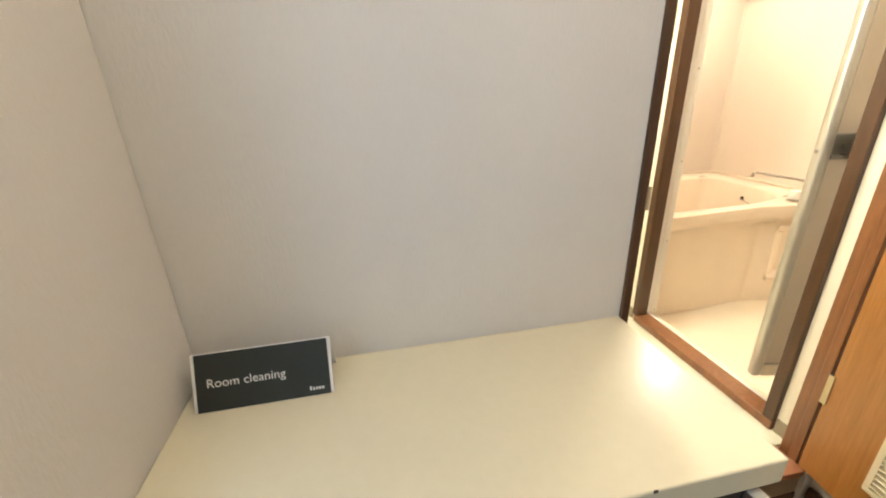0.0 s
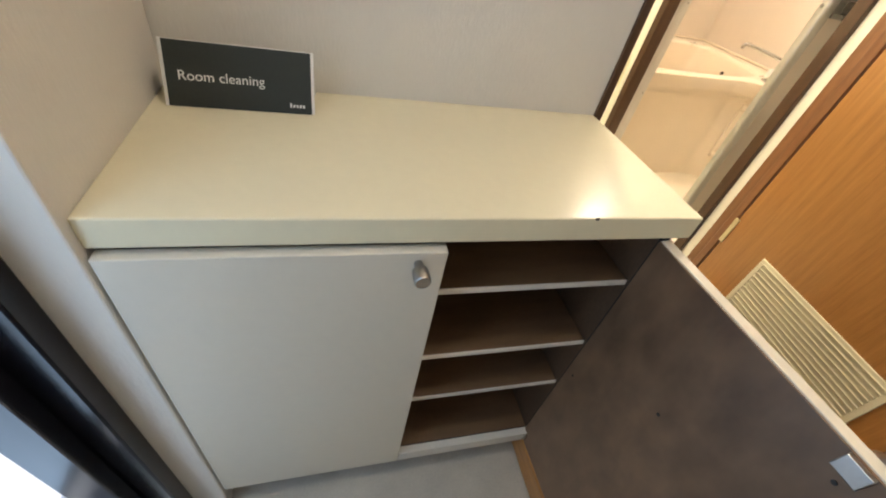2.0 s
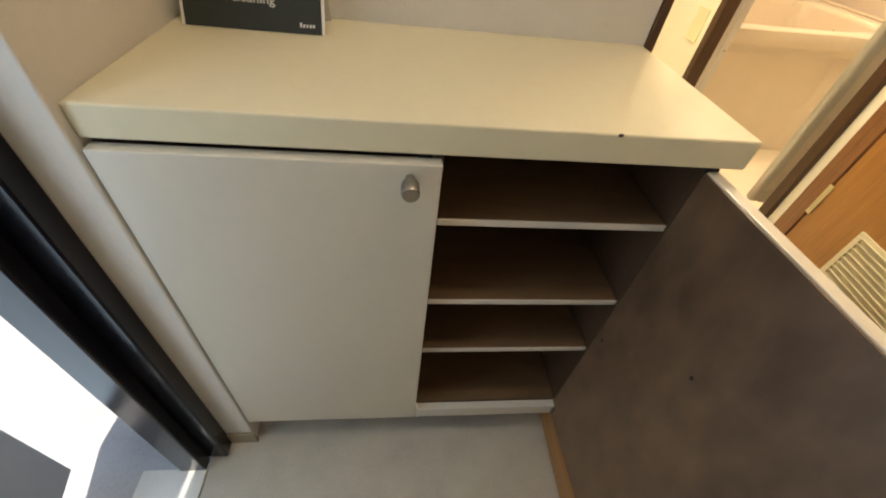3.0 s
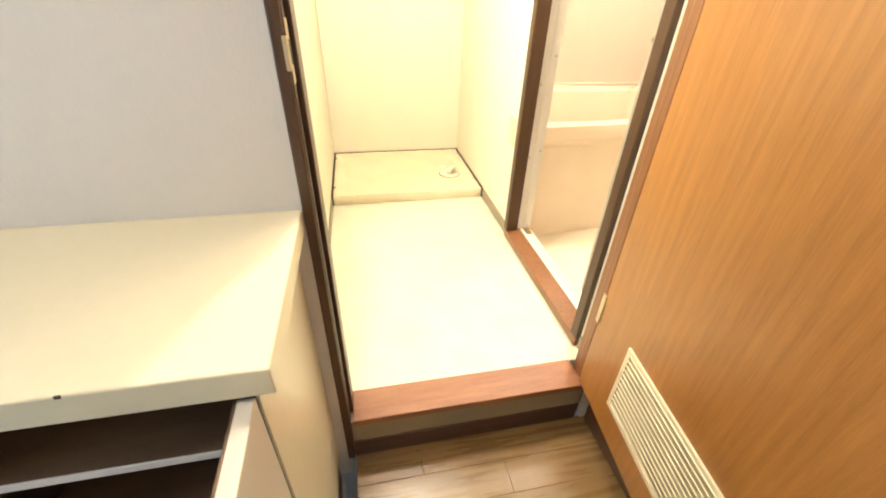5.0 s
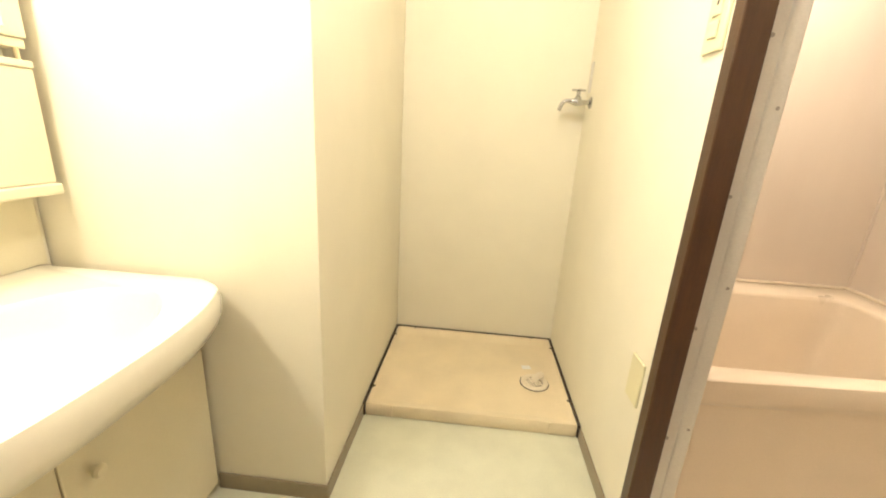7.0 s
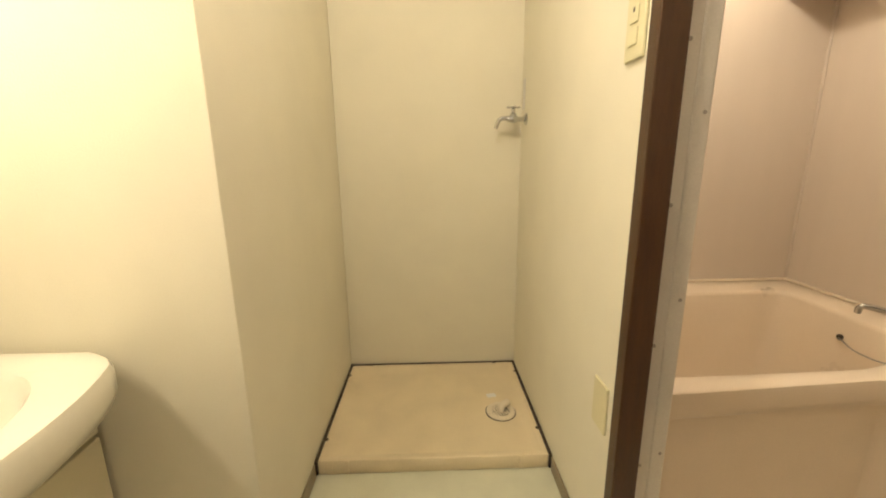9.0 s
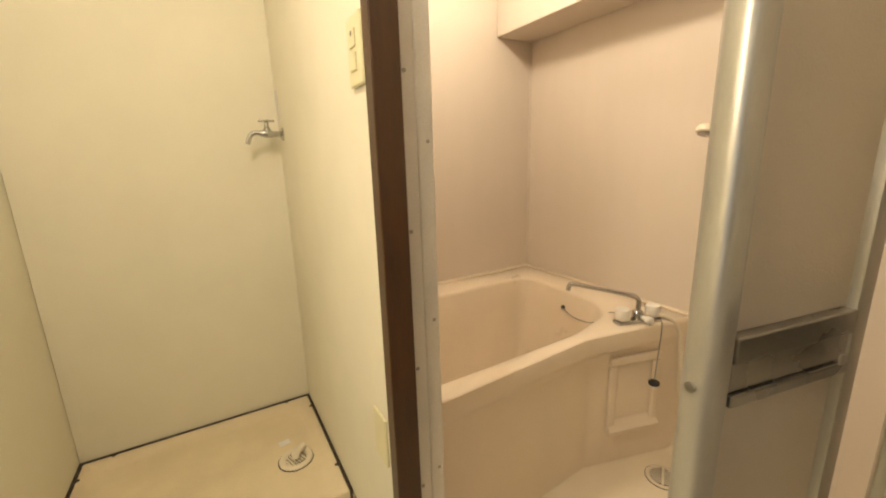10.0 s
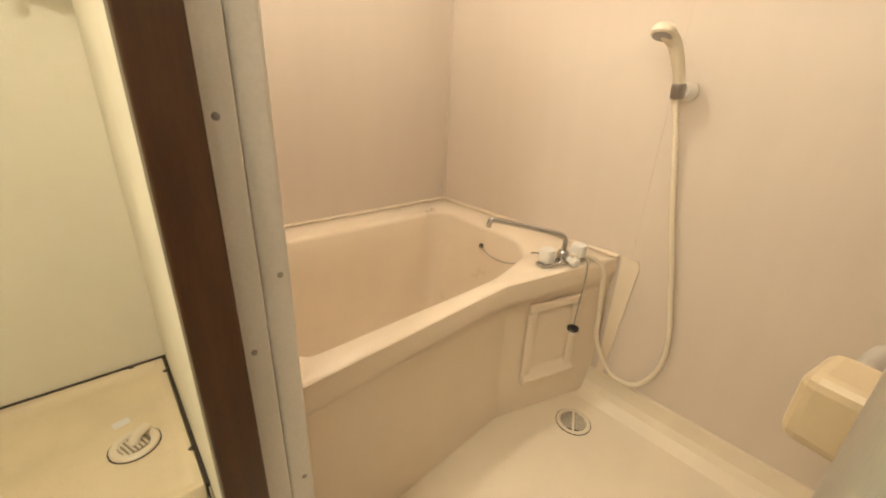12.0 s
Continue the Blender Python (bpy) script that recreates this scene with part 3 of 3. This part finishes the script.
def rect(i, z, r=0.006, front=0.0):
    a, b, c, d = X0 + i, X1 - i, Y0 + i + front, Y1 - i
    out = []
    for cx, cy, s in ((b - r, d - r, 0), (a + r, d - r, 1), (a + r, c + r, 2), (b - r, c + r, 3)):
        for k in range(5):
            t = math.pi / 2 * (s + k / 4)
            out.append((cx + r * math.cos(t), cy + r * math.sin(t), z))
    return out


tray = part("tray", loft([rect(0.003, 0.0005), rect(0.0, 0.006), rect(0.0, 0.047), rect(0.003, 0.052), rect(0.016, 0.052), rect(0.022, 0.047), rect(0.034, 0.034, 0.02), rect(0.06, 0.030, 0.03), rect(0.3, 0.027, 0.01)]), PAN, pan, "", 40)
# dark strips paint the shadow in the gap between pan and walls
part("joint", boxes(((0.0008, Y0 - 0.002, 0.0006), (0.0092, 1.9992, 0.054)), ((0.0094, 1.991, 0.0006), (0.7906, 1.9992, 0.054)), ((0.7908, Y0 - 0.002, 0.0006), (0.7992, 1.9992, 0.054))), GAP, pan, "dark strips for the shadowed gap round the pan")
for x in (0.11, 0.69):
    part("notch", boxes(((x - 0.004, Y0 - 0.003, 0.004), (x + 0.004, Y0 + 0.010, 0.0535)), bevel=0.0015), PAN, pan)
for x, y in ((0.10, 1.986), (0.70, 1.986), (0.014, 1.90), (0.014, 1.47), (0.786, 1.90), (0.786, 1.50)):
    part("fixing", lathe([(0.008, 0), (0.008, 0.002), (0.004, 0.003)], pose(x, y, 0.0505), 14), GAP, pan, "dark fixing point", 40)
dr = part("drain", lathe([(0.058, 0), (0.058, 0.006), (0.053, 0.010), (0.040, 0.010), (0.036, 0.004), (0.034, 0.003)], pose(0.672, 1.632, 0.028), 36), PLASTIC, pan, "cream round drain", 35)
part("drain_ring", lathe([(0.0615, 0), (0.0615, 0.0025), (0.0585, 0.0028)], pose(0.672, 1.632, 0.0278), 36), GAP, pan, "dark joint round the drain", 40)
for k in range(6):
    part("drain_bar", box((-0.030 + 0.0105 * k, -0.028, 0.004), (-0.025 + 0.0105 * k, 0.028, 0.0085), 0.0008, pose(0.668, 1.632, 0.0275, 0, 0, 20)), PLASTIC, dr)
part("drain_well", lathe([(0.0355, 0), (0.0355, 0.001)], pose(0.672, 1.632, 0.0312), 28), BASE, dr)
part("hose_elbow", tube(spline([(0.672, 1.630, 0.036), (0.674, 1.634, 0.048), (0.682, 1.642, 0.054), (0.706, 1.660, 0.054)], 6), 0.0135, 16), PLASTIC, dr, "cream hose elbow", 45)
part("sticker", box((-0.02, -0.014, 0), (0.02, 0.014, 0.0006), 0, pose(0.650, 1.745, 0.0302, 0, 0, 10)), CARD_WHITE, pan, "small worn white sticker")

# washing machine tap
tp = thing("washing_machine_tap", (0.80, 1.908, 1.186), "chrome wall tap with a crosshead handle over the pan", "tap")
part("flange", lathe([(0.024, 0), (0.024, 0.004), (0.014, 0.010)], pose(0.7995, 1.908, 1.186, 0, -90), 28), CHROME, tp, "", 40)
body = part("body", tube([(0.793, 1.908, 1.186), (0.765, 1.910, 1.186), (0.76, 1.910, 1.186), (0.745, 1.912, 1.186), (0.735, 1.913, 1.187), (0.720, 1.914, 1.188)], [0.0095, 0.0095, 0.0135, 0.0145, 0.0135, 0.0105], 16), CHROME, tp, "", 50)
part("spout", tube(spline([(0.724, 1.914, 1.188), (0.706, 1.916, 1.190), (0.690, 1.918, 1.182), (0.680, 1.919, 1.162), (0.676, 1.919, 1.150)], 6), 0.0085, 14), CHROME, tp, "", 50)
part("stem", lathe([(0.012, 0), (0.0125, 0.012), (0.0085, 0.016), (0.0075, 0.034)], pose(0.746, 1.912, 1.194), 18), CHROME, tp, "", 40)
part("handle", boxes(((0.718, 1.907, 1.228), (0.774, 1.917, 1.236)), ((0.741, 1.884, 1.2285), (0.751, 1.940, 1.2355)), bevel=0.003), CHROME, tp, "cross-shaped chrome handle")
pp = thing("pipe_cover", (0.80, 1.956, 1.288), "narrow grey cover plate on the wall above the tap", "wall plate")
part("plate", box((0.796, 1.938, 1.228), (0.7996, 1.974, 1.348), 0.0012), EDGE_BAND, pp)

sp = thing("light_switch", (0.80, 1.033, 1.28), "cream plastic wall switch plate with two rockers", "switch")
part("plate", box((0.792, 0.998, 1.212), (0.7996, 1.068, 1.332), 0.003), PLATE, sp)
for z in (1.238, 1.277):
    part("rocker", box((0.7885, 1.018, z), (0.7918, 1.048, z + 0.030), 0.0015), PLATE, sp)
part("indicator", box((0.7880, 1.030, 1.296), (0.7886, 1.036, 1.304), 0.0002), GAP, sp, "dark indicator slot")
op = thing("wall_plate", (0.80, 1.046, 0.46), "cream blank plastic wall plate near the floor", "wall plate")
part("plate", box((0.793, 1.011, 0.400), (0.7996, 1.081, 0.520), 0.003), PLATE, op)

# ---- things: bathroom ----
tub = thing("bathtub", (1.5, 1.5, BF), "beige moulded bathtub with a mixer ledge", "bathtub")
C = (1.45, 1.50)
OUT = [(0.922, 1.083), (1.585, 1.125), (2.0835, 1.034), (2.0835, 1.9765), (0.922, 1.9765)]
APR = [(0.9225, 1.123), (1.655, 1.168), (2.0830, 1.045), (2.0830, 1.9760), (0.9225, 1.9760)]
INN = [(0.985, 1.165), (1.60, 1.185), (1.82, 1.245), (1.92, 1.36), (1.94, 1.815), (0.985, 1.815)]
BOT = [(1.06, 1.265), (1.60, 1.275), (1.75, 1.31), (1.81, 1.40), (1.80, 1.735), (1.06, 1.735)]


def cast(poly, a):
    d = Vector((math.cos(a), math.sin(a)))
    for p, q in zip(poly, poly[1:] + poly[:1]):
        p, q = Vector(p) - Vector(C), Vector(q) - Vector(C)
        e = q - p
        den = d.x * e.y - d.y * e.x
        if abs(den) > 1e-9:
            s = (p.x * e.y - p.y * e.x) / den
            u = (p.x * d.y - p.y * d.x) / den
            if s > 0 and -1e-6 <= u <= 1 + 1e-6:
                return Vector(C) + s * d


angles = sorted({round(math.atan2(p[1] - C[1], p[0] - C[0]), 5) for poly in (OUT, APR) for p in poly} | {round(-math.pi + 2 * math.pi * k / 110, 5) for k in range(110)})


def ring(poly, z, inset=0.0, soften=0):
    pts = [cast(poly, a) for a in angles]
    for _ in range(soften):
        pts = [(pts[i - 1] + 2 * pts[i] + pts[(i + 1) % len(pts)]) / 4 for i in range(len(pts))]
    out = []
    for p in pts:
        d = (Vector(C) - p).normalized()
        p = p + d * inset
        out.append((p.x, p.y, z))
    return out


part("shell", loft([ring(APR, BF + 0.0005), ring(APR, 0.325), ring(APR, 0.352, -0.004), ring(OUT, 0.380, 0.008), ring(OUT, 0.397, 0.001), ring(OUT, 0.434), ring(OUT, 0.450, 0.004), ring(OUT, 0.455, 0.014),
                    ring(INN, 0.455, -0.012, 3), ring(INN, 0.450, -0.003, 3), ring(INN, 0.438, 0.003, 3), ring(INN, 0.30, 0.02, 3), ring(BOT, 0.02, -0.01, 8), ring(BOT, -0.03, 0.012, 8), ring(BOT, -0.05, 0.06, 8), ring(BOT, -0.053, 0.2, 8)]), BATH_TUB, tub, "", 38)
part("upstand", boxes(((0.924, BY - 0.020, 0.4555), (BX - 0.022, BY - 0.0015, 0.466)), ((BX - 0.020, 1.03, 0.4555), (BX - 0.0015, BY - 0.0015, 0.466)), bevel=0.004), BATH_TUB, tub, "raised edge against the walls")

part("flange", loft([[(BX - t, y, z) for y, z in ((1.02, -0.02), (0.995, -0.02), (0.955, 0.44), (0.965, 0.462), (1.02, 0.462))] for t in (0.0006, 0.006)]), BATH_TUB, tub, "thin flange on the wall")
# soap niche on the slanted ledge front
ux = Vector((0.428, -0.123, 0)).normalized()
nm = Matrix.Translation((1.655, 1.168, 0)) @ Matrix.Rotation(math.atan2(ux.y, ux.x), 4, "Z")
n0, n1, nz0, nz1 = 0.085, 0.315, 0.010, 0.335
niche = part("niche", boxes(((n0, -0.016, nz1 - 0.035), (n1, -0.0008, nz1)), ((n0, -0.016, nz0 + 0.0305), (n0 + 0.035, -0.0008, nz1 - 0.0355)), ((n1 - 0.035, -0.016, nz0 + 0.0305), (n1, -0.0008, nz1 - 0.0355)), bevel=0.0075, m=nm), BATH_TUB, tub, "raised frame of the soap niche")
part("ledge", loft([[nm @ Vector((x, y, z)) for y, z in ((-0.001, nz0), (-0.026, nz0 + 0.004), (-0.030, nz0 + 0.02), (-0.001, nz0 + 0.055))] for x in (n0 + 0.004, n1 - 0.004)]), BATH_TUB, niche)

mx = thing("bath_mixer", (1.87, 1.15, 0.455), "chrome bath mixer with cream handles and a long swivel spout", "tap")
mb = Matrix.Translation((1.862, 1.125, 0.4555)) @ Matrix.Rotation(math.atan2(ux.y, ux.x), 4, "Z")
part("base", box((-0.095, -0.02, 0.0), (0.095, 0.02, 0.014), 0.006, mb, 3), CHROME, mx)
part("body", lathe([(0.020, 0.012), (0.021, 0.03), (0.017, 0.045), (0.010, 0.05)], mb, 24), CHROME, mx, "", 40)
for x in (-0.066, 0.066):
    part("handle", lathe([(0.016, 0.0142), (0.024, 0.018), (0.0265, 0.026), (0.0265, 0.052), (0.024, 0.060), (0.016, 0.063)], mb @ pose(x, 0, 0), 20), WHITE_PL, mx, "ribbed cream handle", 30)
part("diverter", lathe([(0.009, 0.0), (0.009, 0.02), (0.015, 0.022), (0.016, 0.038), (0.011, 0.042)], mb @ pose(0.008, -0.018, 0.022, 90), 20), WHITE_PL, mx, "small cream diverter knob", 35)
s0 = mb @ Vector((0, 0, 0.045))
part("spout", tube(spline([s0, s0 + Vector((0, 0, 0.035)), s0 + Vector((-0.012, 0.010, 0.055)), s0 + Vector((-0.05, 0.045, 0.066)), (1.735, 1.262, 0.583), (1.700, 1.297, 0.589), (1.690, 1.306, 0.583), (1.688, 1.309, 0.565)], 6), 0.0088, 14), CHROME, mx, "long thin chrome spout", 50)

shw = thing("hand_shower", (2.06, 0.96, 1.0), "cream hand shower with hose hanging in a wall holder", "shower")
hold = part("holder", lathe([(0.028, 0), (0.028, 0.012), (0.020, 0.020), (0.017, 0.042)], pose(BX - 0.0005, 0.948, 1.003, 0, -90), 24), WHITE_PL, shw, "round cream wall holder", 40)
part("clamp", lathe([(0.017, -0.020), (0.0185, -0.016), (0.0185, 0.016), (0.017, 0.020)], pose(2.035, 0.958, 1.003, 0, -10), 20), NICKEL, shw, "metal clamp ring", 40)
grip = spline([(2.040, 0.958, 0.975), (2.034, 0.960, 1.02), (2.020, 0.968, 1.07), (1.995, 0.982, 1.12), (1.961, 0.998, 1.146)], 6)
part("grip", tube(grip, [0.0115 + 0.0085 * (i / (len(grip) - 1)) for i in range(len(grip))], 16), PLASTIC, shw, "", 50)
part("head", lathe([(0.014, 0.012), (0.026, 0.008), (0.031, 0.0), (0.031, -0.012), (0.027, -0.016)], pose(1.956, 1.000, 1.148, 0, 20), 24), PLASTIC, shw, "", 40)
part("spray_face", lathe([(0.025, -0.0165), (0.024, -0.019)], pose(1.956, 1.000, 1.148, 0, 20), 24), NICKEL, shw, "grey spray plate", 40)
hose = spline([(2.040, 0.958, 0.975), (2.055, 0.935, 0.85), (2.06, 0.895, 0.65), (2.062, 0.845, 0.43), (2.062, 0.806, 0.24), (2.06, 0.812, 0.11), (2.058, 0.870, 0.012), (2.055, 0.960, 0.012), (2.045, 1.030, 0.13), (2.035, 1.040, 0.27), (2.015, 1.045, 0.40), (1.98, 1.062, 0.455), (1.935, 1.085, 0.478), (1.890, 1.113, 0.482)], 8)
part("hose", tube(hose, 0.0085, 12), PLASTIC, shw, "flexible cream hose", 50)

pl = thing("plug_chain", (1.90, 1.05, 0.45), "black rubber bath plug hanging on a fine chain", "bath plug")
ch = spline([(1.915, 1.082, 0.470), (1.908, 1.058, 0.468), (1.903, 1.052, 0.42), (1.898, 1.054, 0.33), (1.894, 1.056, 0.235)], 6)
part("chain", tube(ch, 0.0022, 8), NICKEL, pl, "fine metal chain", 50)
part("plug", lathe([(0.004, 0.012), (0.014, 0.009), (0.020, 0.004), (0.020, -0.004), (0.016, -0.008)], pose(1.893, 1.056, 0.222), 20), BLACK, pl, "black rubber stopper", 40)
part("plug_end", lathe([(0.014, 0), (0.012, -0.011), (0.009, -0.013)], pose(1.893, 1.056, 0.2138), 20), WHITE_PL, pl, "white plug body", 40)
ov = thing("overflow_chain", (1.92, 1.53, 0.37), "dark overflow fitting with a fine chain inside the tub", "bath fitting")
part("fitting", lathe([(0.011, 0), (0.011, 0.006), (0.007, 0.010)], pose(1.917, 1.536, 0.371, 0, -90), 18), GAP, ov, "dark round fitting", 40)
part("chain", tube(spline([(1.908, 1.536, 0.370), (1.895, 1.46, 0.352), (1.885, 1.36, 0.362), (1.862, 1.28, 0.41), (1.85, 1.235, 0.459), (1.852, 1.16, 0.468)], 7), 0.0022, 8), NICKEL, ov, "fine metal chain", 50)

fd = thing("floor_drain", (1.874, 0.984, BF), "round slotted floor drain in the bathroom floor", "drain")
part("ring", lathe([(0.060, 0), (0.060, 0.003), (0.052, 0.0045), (0.047, 0.0045), (0.046, 0.002)], pose(1.872, 0.975, BF + 0.0004), 36), PLASTIC, fd, "cream rim", 40)
part("well", lathe([(0.0455, 0), (0.0455, 0.001)], pose(1.872, 0.975, BF + 0.0026), 30), BLACK, fd, "dark well")
part("joint", lathe([(0.0625, 0), (0.0625, 0.0016), (0.0603, 0.0018)], pose(1.872, 0.975, BF + 0.0003), 36), GAP, fd)
for k in range(8):
    x = -0.035 + 0.010 * k
    h = math.sqrt(0.046 ** 2 - x * x)
    part("bar", box((x - 0.0022, -h, 0.0038), (x + 0.0022, h, 0.0062), 0.0008, pose(1.872, 0.975, BF, 0, 0, 30)), PLASTIC, fd)
part("crossbar", box((-0.046, -0.004, 0.0040), (0.046, 0.004, 0.0066), 0.0008, pose(1.872, 0.975, BF, 0, 0, 30)), PLASTIC, fd)

# folding door, folded towards the near jamb
fold = thing("folding_door", (1.0, 0.42, 0.0), "aluminium folding bathroom door with frosted panels, folded open", "door")


def fold_leaf(m, length, lead):
    z0, z1 = 0.045, 1.755
    w = 0.035 if lead else 0.026
    part("stile", box((0, -0.017, z0), (w, 0.017, z1), 0.012 if lead else 0.005, m, 4), ALU, fold, "rounded aluminium stile", 40)
    part("stile", box((length - 0.026, -0.014, z0), (length, 0.014, z1), 0.004, m), ALU, fold, "aluminium stile", 40)
    part("rail", box((w, -0.013, z0), (length - 0.0262, 0.013, z0 + 0.05), 0.003, m), ALU, fold)
    part("rail", box((w, -0.013, z1 - 0.05), (length - 0.0262, 0.013, z1), 0.003, m), ALU, fold)
    mid = part("middle_rail", boxes(((w, -0.015, 0.878), (length - 0.0262, 0.015, 0.905)), ((w, -0.0115, 0.846), (length - 0.0262, 0.0115, 0.8775)), ((w, -0.016, 0.832), (length - 0.0262, 0.016, 0.8455)), bevel=0.002, m=m), ALU_DARK, fold, "grooved aluminium middle rail")
    part("panel", box((w - 0.003, -0.003, z0 + 0.0505), (length - 0.024, 0.003, 0.8315), 0, m), FROST, fold, "frosted beige panel")
    part("panel", box((w - 0.003, -0.003, 0.9055), (length - 0.024, 0.003, z1 - 0.0505), 0, m), FROST, fold, "frosted beige panel")
    part("gasket", box((length + 0.0005, -0.010, z0), (length + 0.008, 0.010, z1), 0.002, m), BLACK, fold, "black rubber gasket")
    return mid


la = pose(0.904, 0.460, 0, 0, 0, -11)
lb = pose(0.915, 0.300, 0, 0, 0, 14)
mid = fold_leaf(la, 0.245, True)
fold_leaf(lb, 0.255, False)
part("pull", box((0.186, -0.0225, 0.850), (0.198, -0.0203, 0.862), 0.0008, la), ALU, mid, "small pale catch")
part("handle", box((0.140, 0.0200, 0.776), (0.192, 0.058, 0.828), 0.009, la, 3), HANDLE, fold, "beige plastic handle block, darkened for shade")
part("handle_bar", tube([la @ Vector((0.186, 0.040, 0.814)), la @ Vector((0.243, 0.040, 0.814))], 0.009, 12), ALU, fold, "aluminium grab bar", 40)
part("stud", lathe([(0.0055, 0), (0.0055, 0.002), (0.003, 0.003)], la @ pose(-0.0003, 0.0, 0.856, 0, -90), 14), NICKEL, fold, "round rivet", 40)

# ceiling lamps of bathroom and washroom, and an added unseen one in the hall
for at, r, lab in (((1.38, 1.38, TOP), 0.11, "round glowing bathroom ceiling lamp"), ((0.33, 0.70, TOP), 0.10, "round glowing washroom ceiling lamp"), ((-0.05, -0.43, TOP), 0.10, "added glowing hall ceiling lamp, out of view")):
    cl = thing("ceiling_lamp", at, lab, "ceiling lamp")
    m = pose(*at, 180)
    part("base", lathe([(r * 0.8, 0.0005), (r * 0.8, 0.02), (r * 0.7, 0.024)], m, 32), WHITE_PL, cl, "", 40)
    part("shade", lathe([(r * 0.75, 0.0245), (r, 0.04), (r, 0.07), (r * 0.85, 0.10), (r * 0.4, 0.115)], m, 32), GLOW, cl, "glowing round glass shade", 40)

# ---- hall floor planks ----
planks = tagged(part("floor_hall", box((0.086, -1.75, HZ - 0.06), (0.797, 0.132, HZ - 0.0012)), PLANK), "orange-brown wooden plank floor of the hall", "floor", "", "structure")
ORIGIN[planks] = Vector()
for r in range(21):
    y = 0.130 - 0.0905 * (r + 1)
    cuts = [0.086, 0.086 + 0.18 + 0.37 * ((r * 0.618) % 1), 0.797]
    for a, b in zip(cuts, cuts[1:]):
        part("plank", box((a + 0.0005, y, HZ - 0.012), (b - 0.0005, y + 0.0897, HZ), 0.0012, None, 1), PLANK, planks)
